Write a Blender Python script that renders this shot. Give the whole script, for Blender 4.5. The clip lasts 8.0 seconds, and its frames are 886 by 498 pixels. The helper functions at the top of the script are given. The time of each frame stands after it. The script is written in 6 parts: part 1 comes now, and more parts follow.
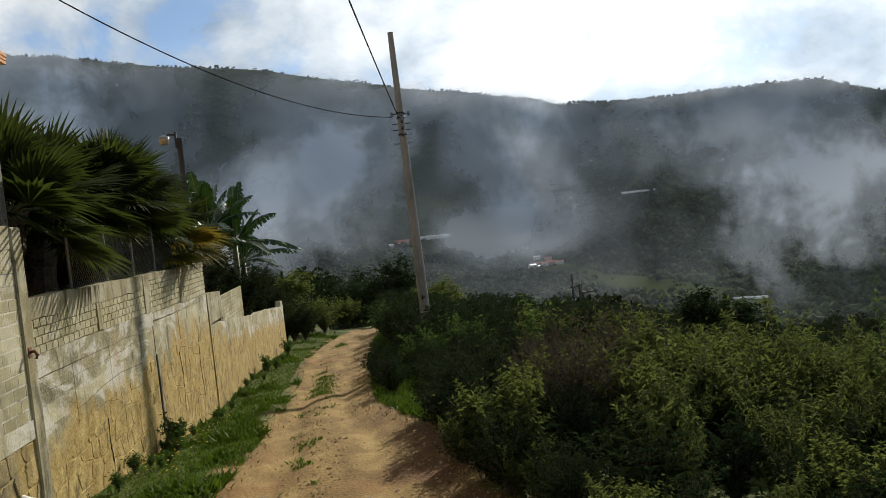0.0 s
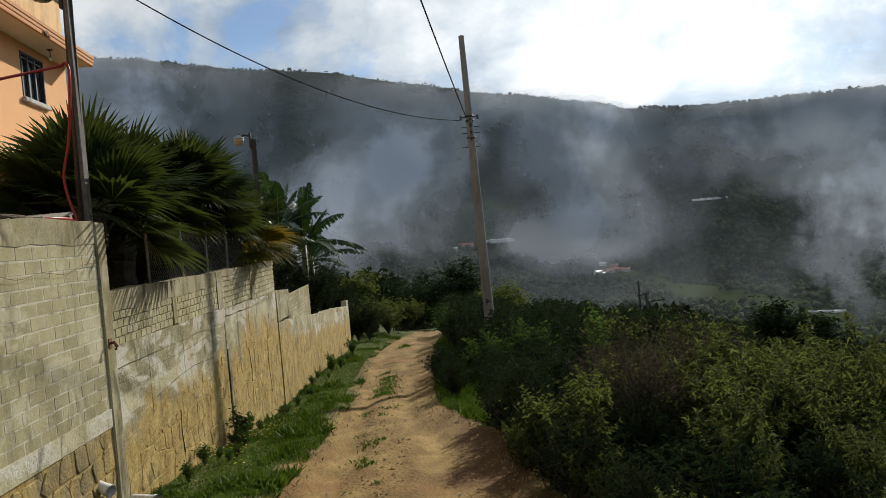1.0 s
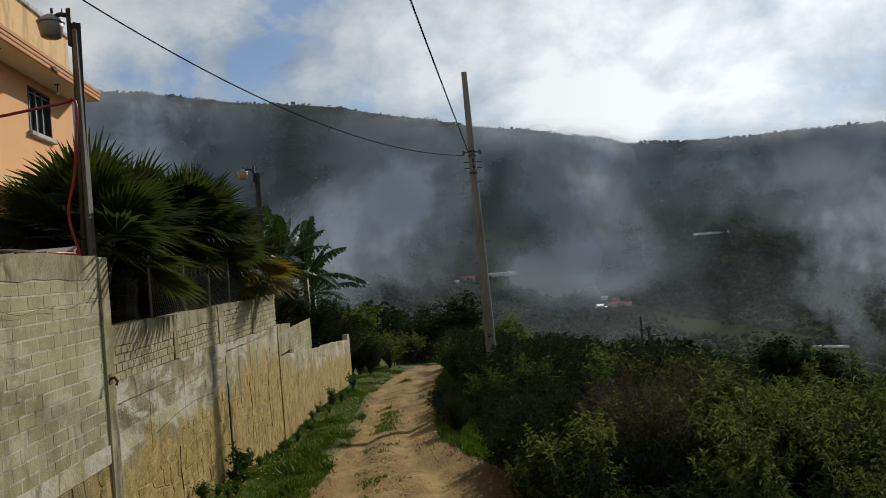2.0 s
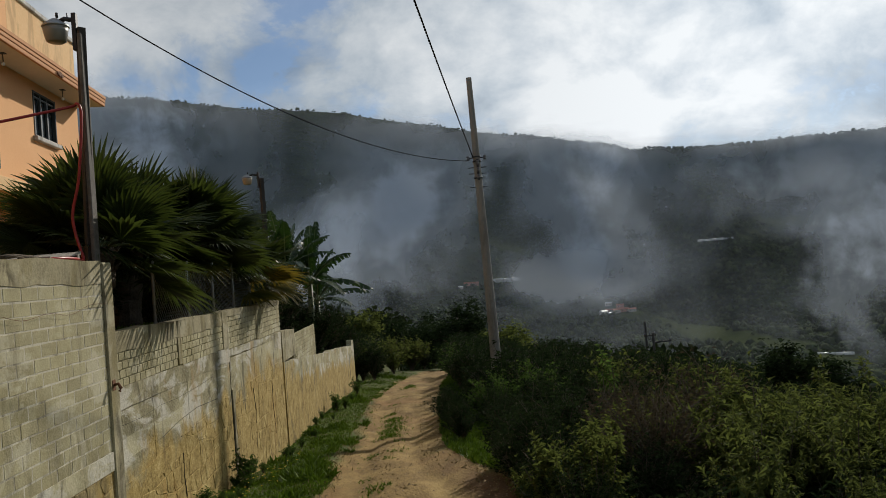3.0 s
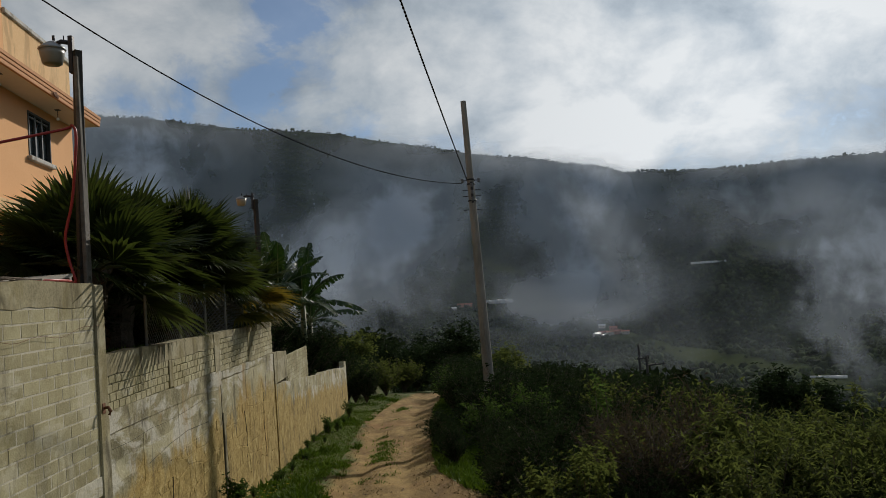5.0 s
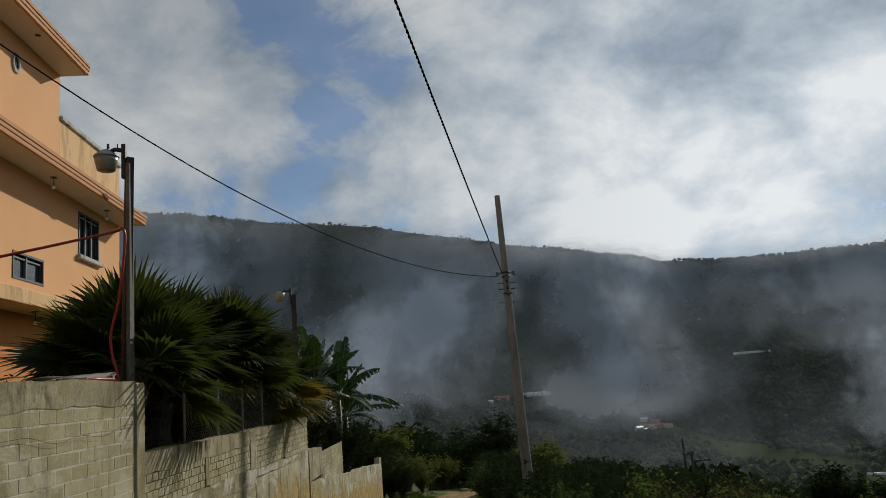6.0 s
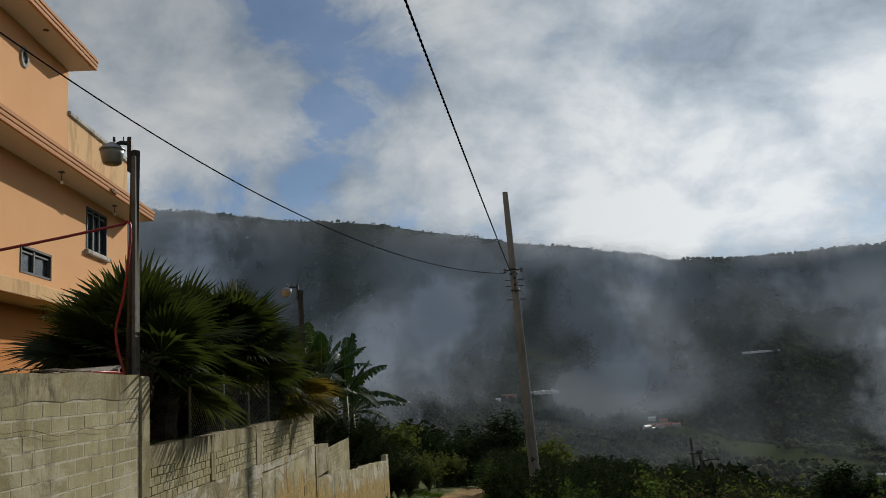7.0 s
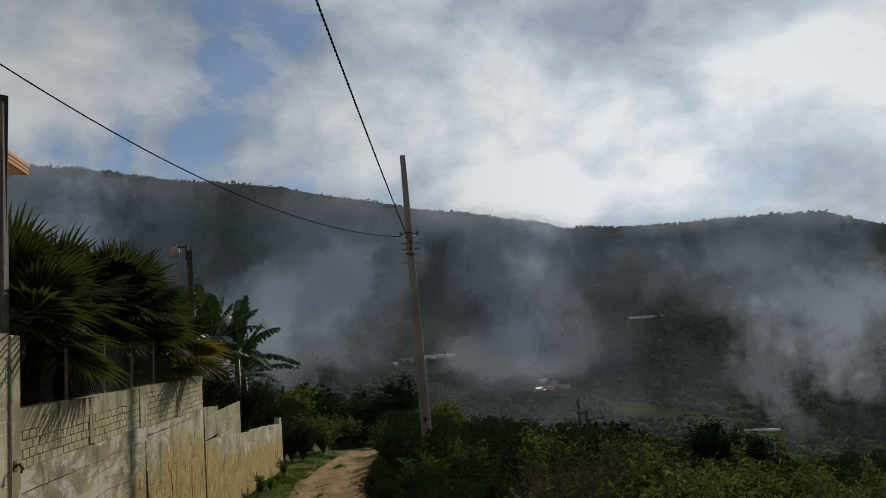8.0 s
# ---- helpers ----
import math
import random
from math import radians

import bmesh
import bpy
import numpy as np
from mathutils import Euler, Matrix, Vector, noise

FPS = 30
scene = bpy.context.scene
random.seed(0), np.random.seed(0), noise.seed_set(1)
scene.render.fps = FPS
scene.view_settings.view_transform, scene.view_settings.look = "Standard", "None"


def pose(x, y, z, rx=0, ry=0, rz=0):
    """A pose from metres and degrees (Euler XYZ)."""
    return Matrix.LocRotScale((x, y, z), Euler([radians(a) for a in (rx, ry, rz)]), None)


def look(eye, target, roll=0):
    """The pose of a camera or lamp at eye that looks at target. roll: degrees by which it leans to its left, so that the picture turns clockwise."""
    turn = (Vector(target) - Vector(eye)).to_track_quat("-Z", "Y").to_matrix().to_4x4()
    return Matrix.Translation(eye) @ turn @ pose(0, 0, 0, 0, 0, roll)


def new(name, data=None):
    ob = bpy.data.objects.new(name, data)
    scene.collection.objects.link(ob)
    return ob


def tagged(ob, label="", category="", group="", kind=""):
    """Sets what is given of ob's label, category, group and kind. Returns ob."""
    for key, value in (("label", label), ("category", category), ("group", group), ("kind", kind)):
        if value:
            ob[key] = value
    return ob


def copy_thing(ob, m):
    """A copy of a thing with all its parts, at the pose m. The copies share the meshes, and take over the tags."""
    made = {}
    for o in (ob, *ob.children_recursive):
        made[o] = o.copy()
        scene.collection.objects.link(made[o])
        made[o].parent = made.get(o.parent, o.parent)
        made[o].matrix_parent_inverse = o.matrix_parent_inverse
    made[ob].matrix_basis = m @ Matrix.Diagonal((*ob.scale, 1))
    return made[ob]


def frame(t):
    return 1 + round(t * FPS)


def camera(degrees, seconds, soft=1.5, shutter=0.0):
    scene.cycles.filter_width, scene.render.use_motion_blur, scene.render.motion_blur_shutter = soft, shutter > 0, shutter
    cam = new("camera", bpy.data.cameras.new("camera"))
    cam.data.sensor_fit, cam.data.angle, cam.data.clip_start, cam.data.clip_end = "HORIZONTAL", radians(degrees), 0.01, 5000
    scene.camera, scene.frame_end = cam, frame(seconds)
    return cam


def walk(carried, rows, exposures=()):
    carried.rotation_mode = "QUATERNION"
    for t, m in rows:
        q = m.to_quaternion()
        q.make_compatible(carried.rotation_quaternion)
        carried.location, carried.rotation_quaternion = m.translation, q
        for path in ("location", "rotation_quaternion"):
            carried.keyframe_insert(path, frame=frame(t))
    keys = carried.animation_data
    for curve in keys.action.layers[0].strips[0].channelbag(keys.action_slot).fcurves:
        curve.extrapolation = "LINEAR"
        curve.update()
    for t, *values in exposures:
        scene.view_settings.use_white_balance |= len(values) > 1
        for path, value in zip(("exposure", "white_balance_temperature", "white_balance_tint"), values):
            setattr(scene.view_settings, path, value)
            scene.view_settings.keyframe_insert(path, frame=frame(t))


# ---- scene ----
cam = camera(60.5, 8.0, soft=0.9)
EYE = 1.6
# seconds, yaw, pitch, roll, and the sway of the hand: the viewer stands still and turns
TURNS = [
    (0.0, -6.78, -2.30, 6.08, 0.045, -0.053, -0.054), (0.2, -4.38, -2.05, 5.80, 0.030, -0.045, -0.051), (0.5, -2.74, -1.72, 5.36, 0.011, -0.034, -0.046),
    (1.0, -1.87, -1.58, 4.87, 0.008, -0.026, -0.048), (1.5, -1.86, -0.12, 4.62, 0.002, -0.030, -0.021),
    (3.0, -1.47, 1.38, 4.52, -0.023, 0.036, -0.015), (3.5, -1.35, 1.43, 4.47, -0.029, 0.057, -0.012),
    (4.0, -1.59, 1.59, 4.18, -0.026, 0.042, -0.001), (5.3, -2.14, 4.51, 4.02, -0.010, 0.018, 0.035),
    (5.5, -2.37, 6.55, 3.76, -0.004, -0.001, 0.051), (5.7, -1.89, 8.29, 4.00, -0.010, -0.030, 0.055), (6.0, 0.75, 10.00, 4.38, -0.019, -0.056, 0.058),
    (6.5, 1.76, 10.45, 4.16, -0.016, -0.023, 0.057), (7.0, 1.32, 9.89, 4.08, -0.007, 0.010, 0.031),
    (7.5, -0.52, 8.85, 3.86, 0.018, 0.031, -0.007), (7.7, -1.62, 7.98, 3.95, 0.040, 0.012, -0.017),
    (7.9, -4.38, 6.99, 4.10, 0.060, -0.006, -0.028), (8.0, -6.34, 6.71, 4.23, 0.071, -0.017, -0.033)]
walk(cam, [(t, pose(x, y, EYE + z, 90 + p, r, yaw)) for t, yaw, p, r, x, y, z in TURNS],
     exposures=[(0.0, 0.46), (1.0, 0.32), (1.5, 0.08), (3.0, -0.08), (4.0, -0.12), (5.5, -0.34), (6.5, -0.30), (8.0, -0.34)])

# ---- sky, sun ----
SUN_AZ, SUN_EL = 27.0, 27.0          # degrees right of the wall's line, and up
sun = new("sun", bpy.data.lights.new("sun", "SUN"))
sun.data.energy, sun.data.angle, sun.data.color = 3.6, radians(0.6), (1.0, 0.93, 0.82)
SUN_DIR = Vector((math.sin(radians(SUN_AZ)) * math.cos(radians(SUN_EL)), math.cos(radians(SUN_AZ)) * math.cos(radians(SUN_EL)), math.sin(radians(SUN_EL))))
sun.matrix_world = look(SUN_DIR * 50, (0, 0, 0))


class Nodes:
    """A short hand for node trees."""

    def __init__(self, tree):
        self.tree = tree
        tree.nodes.clear()

    def add(self, kind, **settings):
        node = self.tree.nodes.new("ShaderNode" + kind)
        for key, value in settings.items():
            if key in node.inputs:
                self.plug(value, node.inputs[key])
            else:
                setattr(node, key, value)
        return node

    def plug(self, value, socket):
        if isinstance(value, bpy.types.NodeSocket):
            self.tree.links.new(value, socket)
        elif isinstance(value, bpy.types.Node):
            self.tree.links.new(value.outputs[0], socket)
        else:
            if socket.type == "RGBA" and not isinstance(value, (int, float)) and len(value) == 3:
                value = (*value, 1)
            socket.default_value = value

    def math(self, op, a, b=0.0, c=0.0, clamp=False):
        node = self.tree.nodes.new("ShaderNodeMath")
        node.operation, node.use_clamp = op, clamp
        for socket, value in zip(node.inputs, (a, b, c)):
            self.plug(value, socket)
        return node.outputs[0]

    def vec(self, op, a, b=(0, 0, 0)):
        node = self.tree.nodes.new("ShaderNodeVectorMath")
        node.operation = op
        self.plug(a, node.inputs[0])
        self.plug(b, node.inputs[1])
        return node.outputs["Value" if op in ("DOT_PRODUCT", "LENGTH", "DISTANCE") else "Vector"]

    def noise(self, vector, scale, detail=4.0, rough=0.55, warp=0.0):
        node = self.tree.nodes.new("ShaderNodeTexNoise")
        for key, value in (("Vector", vector), ("Scale", scale), ("Detail", detail), ("Roughness", rough), ("Distortion", warp)):
            self.plug(value, node.inputs[key])
        return node.outputs[0]

    def ramp(self, value, *stops, smooth=False):
        """Stops of (position, grey or colour)."""
        node = self.tree.nodes.new("ShaderNodeValToRGB")
        if smooth:
            node.color_ramp.interpolation = "EASE"
        elements = node.color_ramp.elements
        while len(elements) < len(stops):
            elements.new(0.5)
        for e, (pos, col) in zip(elements, stops):
            e.position = pos
            e.color = (col, col, col, 1) if isinstance(col, (int, float)) else (*col, 1)
        self.plug(value, node.inputs[0])
        return node.outputs[0]

    def mix(self, fac, a, b, blend="MIX"):
        node = self.tree.nodes.new("ShaderNodeMix")
        node.data_type, node.blend_type = "RGBA", blend
        self.plug(fac, node.inputs[0])
        self.plug(a, node.inputs[6])
        self.plug(b, node.inputs[7])
        return node.outputs[2]


world = bpy.data.worlds.new("sky")
scene.world = world
world.use_nodes = True
n = Nodes(world.node_tree)
sky = n.add("TexSky", sky_type="NISHITA", sun_disc=False, sun_elevation=radians(SUN_EL), sun_rotation=radians(SUN_AZ), altitude=1800.0)
way = n.add("TexCoord").outputs["Generated"]
part_xyz = n.add("SeparateXYZ", Vector=way)
# the cloud layer, seen in perspective
flat = n.math("ADD", n.math("ABSOLUTE", part_xyz.outputs[2]), 0.75)
plane = n.vec("DIVIDE", way, n.add("CombineXYZ", X=flat, Y=flat, Z=flat).outputs[0])
big = n.noise(n.vec("ADD", plane, (1.35, 0.62, 0.4)), 3.1, 3.0, 0.5, 0.25)
fine = n.noise(n.vec("ADD", plane, (0.3, 5.2, 1.4)), 7.8, 10.0, 0.62, 0.3)
cover = n.math("ADD", n.math("MULTIPLY", big, 0.48), n.math("MULTIPLY", fine, 0.52))
toward = n.vec("DOT_PRODUCT", way, tuple(SUN_DIR))
glow = n.math("POWER", n.math("MAXIMUM", toward, 0.0), 9.0)


def cloud_part(az, el, wide):
    """How near a direction lies to the heart of a cloud or a gap, 0 to 1: bearing, height and half width in degrees."""
    a, e = radians(az), radians(el)
    near = n.vec("DOT_PRODUCT", way, (math.sin(a) * math.cos(e), math.cos(a) * math.cos(e), math.sin(e)))
    return n.add("MapRange", interpolation_type="SMOOTHSTEP", Value=near, **{"From Min": math.cos(radians(wide)), "From Max": 1.0}).outputs[0]


# gaps of blue, and the long white bank above the ridge
gaps = 0.0
for az, el, wide, gain in ((-14.5, 26.5, 6, 0.045), (-9.5, 20.5, 3.2, 0.03), (-18.5, 15.5, 4, 0.07), (-10.5, 14.2, 3.5, 0.08), (13, 25, 7, 0.045), (20, 21, 6, 0.045)):
    gaps = n.math("ADD", gaps, n.math("MULTIPLY", cloud_part(az, el, wide), gain))
bank = 0.0
for az, el, wide, gain in ((15, 14.5, 9, 0.06), (27, 15, 10, 0.075), (36, 17, 10, 0.07), (3, 18, 7, 0.04), (-23, 22, 9, 0.06), (-16, 20.5, 6, 0.04), (-3, 13, 8, 0.04)):
    bank = n.math("ADD", bank, n.math("MULTIPLY", cloud_part(az, el, wide), gain))
shifted = n.math("SUBTRACT", n.math("ADD", n.math("ADD", cover, n.math("SUBTRACT", n.math("MULTIPLY", glow, 0.055), 0.004)), bank), gaps)
amount = n.ramp(shifted, (0.415, 0.22), (0.462, 0.70), (0.52, 1.0), smooth=True)
tone = n.math("ADD", n.math("MULTIPLY", n.noise(n.vec("ADD", plane, (7.3, 2.2, 0.9)), 4.2, 8.0, 0.56, 0.25), 0.55), n.math("MULTIPLY", cover, 0.45))
tone = n.math("SUBTRACT", n.math("ADD", tone, n.math("MULTIPLY", bank, 0.9)), n.math("MULTIPLY", gaps, 0.4))
body = n.ramp(tone, (0.41, (0.32, 0.395, 0.48)), (0.50, (0.57, 0.65, 0.73)), (0.60, (0.92, 0.96, 0.99)))
shine = n.math("ADD", 0.69, n.math("MULTIPLY", glow, 0.52))
shine = n.math("MULTIPLY", shine, n.ramp(part_xyz.outputs[2], (0.10, 1.10), (0.34, 0.88), (0.60, 0.66)))
lit = n.vec("MULTIPLY", body, n.add("CombineXYZ", X=shine, Y=shine, Z=shine).outputs[0])
blue = n.vec("MULTIPLY", sky.outputs[0], (0.075, 0.082, 0.088))
mixed = n.mix(amount, blue, lit)
back = n.add("Background", Color=mixed, Strength=1.0)
n.tree.links.new(back.outputs[0], n.add("OutputWorld").inputs[0])


# ---- materials ----
def material(name, make):
    mat = bpy.data.materials.new(name)
    mat.use_nodes = True
    nn = Nodes(mat.node_tree)
    out = nn.add("OutputMaterial")
    nn.tree.links.new(make(nn).outputs[0], out.inputs[0])
    return mat


def bumped(nn, height, strength, distance):
    return nn.add("Bump", Height=height, Strength=strength, Distance=distance).outputs[0]


def surface(nn, color, rough, normal=None, metal=0.0, spec=0.4):
    settings = {"Base Color": color, "Roughness": rough, "Metallic": metal, "Specular IOR Level": spec}
    if normal is not None:
        settings["Normal"] = normal
    return nn.add("BsdfPrincipled", **settings)


def where(nn):
    return nn.add("NewGeometry").outputs["Position"]


def speckled(name, dark, light, scale, rough=0.9, bump=0.4, depth=0.01, spec=0.25, stain=None, random_tone=0.0, coarse=None, lime=None, soot=0.0):
    """A mineral or painted surface: grain, blotches, stains of another colour, pale lime patches and dark water streaks."""
    def make(nn):
        p = where(nn)
        grain = nn.noise(p, scale, 6.0, 0.62)
        blotch = nn.noise(p, coarse or scale * 0.09, 4.0, 0.6, 0.4)
        tone = nn.math("ADD", nn.math("MULTIPLY", grain, 0.45), nn.math("MULTIPLY", blotch, 0.55))
        if random_tone:
            tone = nn.math("ADD", tone, nn.math("MULTIPLY", nn.math("SUBTRACT", nn.add("ObjectInfo").outputs["Random"], 0.5), random_tone))
        color = nn.ramp(tone, (0.30, dark), (0.68, light))
        if stain:
            long = nn.vec("MULTIPLY", p, (1, 1, 0.32))
            run = nn.ramp(nn.noise(long, 3.2, 5.0, 0.62, 0.3), (0.48, 0.0), (0.60, 1.0))
            color = nn.mix(nn.math("MULTIPLY", run, stain[1]), color, stain[0])
        if lime:
            pale = nn.ramp(nn.noise(nn.vec("MULTIPLY", p, (1, 0.8, 1.3)), 1.7, 7.0, 0.68, 0.7), (0.52, 0.0), (0.60, 1.0))
            color = nn.mix(nn.math("MULTIPLY", pale, lime[1]), color, lime[0])
        if soot:
            drip = nn.ramp(nn.noise(nn.vec("MULTIPLY", p, (1, 1, 0.22)), 4.2, 7.0, 0.70, 0.7), (0.50, 0.0), (0.60, 1.0))
            spread = nn.ramp(nn.noise(p, 0.9, 4.0, 0.6, 0.5), (0.42, 0.10), (0.54, 1.0))
            color = nn.mix(nn.math("MULTIPLY", nn.math("MULTIPLY", drip, spread), soot), color, (0.055, 0.045, 0.022))
        return surface(nn, color, rough, bumped(nn, grain, bump, depth), 0.0, spec)
    return material(name, make)


def leafy(name, dark, light, through_color, rough=0.5, scale=1.5, spec=0.35, amount=0.3):
    """A leaf: two greens that vary from leaf to leaf, and light that shines through."""
    def make(nn):
        island = nn.add("NewGeometry").outputs["Random Per Island"]
        patch = nn.noise(where(nn), scale, 3.0)
        tone = nn.math("ADD", nn.math("MULTIPLY", island, 0.6), nn.math("MULTIPLY", patch, 0.5))
        color = nn.ramp(tone, (0.2, dark), (0.85, light))
        face = surface(nn, color, rough, None, 0.0, spec)
        shine = nn.add("BsdfTranslucent", Color=nn.mix(0.5, color, through_color))
        return blend_shaders(nn, amount, face, shine)
    return material(name, make)


def blend_shaders(nn, fac, a, b):
    node = nn.tree.nodes.new("ShaderNodeMixShader")
    nn.plug(fac, node.inputs[0])
    nn.plug(a, node.inputs[1])
    nn.plug(b, node.inputs[2])
    return node


def plain(name, color, rough=0.6, metal=0.0, spec=0.4, vary=0.15, scale=14.0):
    def make(nn):
        tone = nn.noise(where(nn), scale, 4.0)
        dark = tuple(c * (1 - vary) for c in color)
        light = tuple(min(1.0, c * (1 + vary)) for c in color)
        return surface(nn, nn.ramp(tone, (0.3, dark), (0.7, light)), rough, bumped(nn, tone, 0.12, 0.004), metal, spec)
    return material(name, make)

CONCRETE = speckled("concrete", (0.14, 0.120, 0.066), (0.42, 0.372, 0.225), 38.0, stain=((0.20, 0.16, 0.05), 0.55), coarse=1.8, lime=((0.56, 0.52, 0.38), 0.35), soot=0.75)
BLOCK = speckled("concrete_block", (0.24, 0.213, 0.112), (0.48, 0.434, 0.262), 70.0, bump=0.45, stain=((0.26, 0.22, 0.09), 0.4), random_tone=0.14, coarse=1.6, lime=((0.62, 0.58, 0.44), 0.4), soot=0.3)
MORTAR = speckled("mortar", (0.34, 0.315, 0.23), (0.66, 0.62, 0.49), 60.0, stain=((0.12, 0.10, 0.05), 0.8), coarse=5.0, soot=0.6)
STONE = speckled("field_stone", (0.16, 0.125, 0.060), (0.44, 0.345, 0.155), 26.0, bump=0.8, depth=0.02, stain=((0.42, 0.29, 0.08), 0.6), random_tone=0.26, coarse=2.2, soot=0.5)
OCHRE = speckled("ochre_mortar", (0.17, 0.125, 0.045), (0.48, 0.365, 0.140), 24.0, bump=0.8, depth=0.02, stain=((0.40, 0.25, 0.055), 0.6), random_tone=0.22, coarse=3.2, lime=((0.55, 0.48, 0.30), 0.55), soot=0.85)


def weathered_look(nn):
    """Grey limewashed plaster that gives way, along a ragged line, to ochre soil-stained stone below; rust and water streaks run down."""
    p = where(nn)
    yz = nn.add("SeparateXYZ", Vector=p)
    grain = nn.noise(p, 34.0, 6.0, 0.65)
    blotch = nn.noise(p, 2.3, 5.0, 0.62, 0.6)
    tone = nn.math("ADD", nn.math("MULTIPLY", grain, 0.4), nn.math("MULTIPLY", blotch, 0.6))
    tone = nn.math("ADD", tone, nn.math("MULTIPLY", nn.math("SUBTRACT", nn.add("ObjectInfo").outputs["Random"], 0.5), 0.16))
    grey = nn.ramp(tone, (0.34, (0.17, 0.150, 0.082)), (0.52, (0.36, 0.325, 0.195)), (0.66, (0.50, 0.455, 0.295)))
    lime = nn.ramp(nn.noise(nn.vec("MULTIPLY", p, (1, 0.7, 1.5)), 1.9, 7.0, 0.66, 0.8), (0.50, 0.0), (0.58, 0.8))
    grey = nn.mix(lime, grey, nn.ramp(grain, (0.3, (0.46, 0.44, 0.36)), (0.7, (0.66, 0.63, 0.54))))
    ochre = nn.ramp(nn.math("ADD", nn.math("MULTIPLY", grain, 0.45), nn.math("MULTIPLY", nn.noise(p, 4.5, 6.0, 0.66, 0.7), 0.55)), (0.34, (0.14, 0.095, 0.030)), (0.50, (0.36, 0.255, 0.082)), (0.66, (0.57, 0.44, 0.19)))
    run = nn.noise(nn.vec("MULTIPLY", p, (1, 1, 0.34)), 2.6, 5.0, 0.62, 0.9)
    along = yz.outputs[1]
    falling = nn.math("MAXIMUM", nn.math("SUBTRACT", 2.43, nn.math("MULTIPLY", along, 0.1665)), nn.math("SUBTRACT", 0.70, nn.math("MULTIPLY", along, 0.08)))
    mark = nn.math("MINIMUM", nn.math("SUBTRACT", nn.math("MULTIPLY", along, 0.057), 0.70), falling)
    line = nn.math("ADD", nn.math("SUBTRACT", yz.outputs[2], mark), 0.52)
    line = nn.math("ADD", line, nn.math("ADD", nn.math("MULTIPLY", nn.math("SUBTRACT", nn.noise(p, 1.1, 5.0, 0.62, 0.6), 0.5), 1.3), nn.math("MULTIPLY", nn.math("SUBTRACT", run, 0.5), 0.9)))
    color = nn.mix(nn.ramp(line, (0.40, 1.0), (0.66, 0.0)), grey, ochre)
    color = nn.mix(nn.ramp(run, (0.57, 0.0), (0.68, 0.7)), color, (0.055, 0.045, 0.024))
    rust = nn.noise(nn.vec("ADD", nn.vec("MULTIPLY", p, (1, 1, 0.36)), (3, 7, 1)), 2.2, 6.0, 0.66, 0.5)
    color = nn.mix(nn.ramp(rust, (0.57, 0.0), (0.68, 0.45)), color, (0.36, 0.20, 0.05))
    relief = nn.math("ADD", nn.math("MULTIPLY", grain, 0.5), nn.noise(p, 7.0, 5.0, 0.6))
    return surface(nn, color, 0.93, bumped(nn, relief, 0.7, 0.02), 0.0, 0.2)


WALL_FACE = material("weathered_wall", weathered_look)
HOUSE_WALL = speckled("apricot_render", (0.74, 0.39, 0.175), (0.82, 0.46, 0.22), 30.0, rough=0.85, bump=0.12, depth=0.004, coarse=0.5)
# the house render again, deepened to orange for the shade below the ledge
HOUSE_SHADED = speckled("shaded_render", (0.62, 0.25, 0.07), (0.69, 0.30, 0.09), 30.0, rough=0.85, bump=0.12, depth=0.004, coarse=0.5)
SOFFIT = speckled("cream_soffit", (0.60, 0.51, 0.38), (0.68, 0.58, 0.45), 20.0, rough=0.9, bump=0.08, depth=0.003)
FASCIA = speckled("terracotta_fascia", (0.50, 0.235, 0.095), (0.60, 0.30, 0.135), 30.0, rough=0.8, bump=0.15, depth=0.004)


# ---- shapes ----
def part(name, bm, mat, parent=None, label="", smooth=False):
    """Link a bmesh as one mesh object, under a thing or a part."""
    me = bpy.data.meshes.new(name)
    bm.to_mesh(me)
    bm.free()
    me.materials.append(mat)
    if smooth:
        me.polygons.foreach_set("use_smooth", [True] * len(me.polygons))
    ob = new(name, me)
    if parent is not None:
        ob.parent = parent
    return tagged(ob, label)


def raw(name, verts, faces, mat, parent=None, label="", smooth=False):
    me = bpy.data.meshes.new(name)
    me.from_pydata(np.asarray(verts).tolist(), [], faces if isinstance(faces, list) else faces.tolist())
    me.materials.append(mat)
    if smooth:
        me.polygons.foreach_set("use_smooth", [True] * len(me.polygons))
    ob = new(name, me)
    if parent is not None:
        ob.parent = parent
    return tagged(ob, label)


def thing(name, place=(0, 0, 0), turn=0.0, label="", category="", group="", kind=""):
    ob = new(name)
    ob.matrix_basis = pose(*place, 0, 0, turn)
    ob.empty_display_size = 0.2
    return tagged(ob, label, category, group, kind)


def box(bm, lo, hi, bevel=0.0):
    """A box between two corners, its edges eased."""
    made = bmesh.ops.create_cube(bm, size=1.0)["verts"]
    lo, hi = Vector(lo), Vector(hi)
    for v in made:
        v.co = Vector([lo[i] + (v.co[i] + 0.5) * (hi[i] - lo[i]) for i in range(3)])
    if bevel:
        edges = list({e for v in made for e in v.link_edges})
        bmesh.ops.bevel(bm, geom=edges, offset=bevel, segments=1, affect="EDGES")
    return made


def boxed(name, lo, hi, mat, parent=None, bevel=0.01, label=""):
    bm = bmesh.new()
    box(bm, lo, hi, bevel)
    return part(name, bm, mat, parent, label)


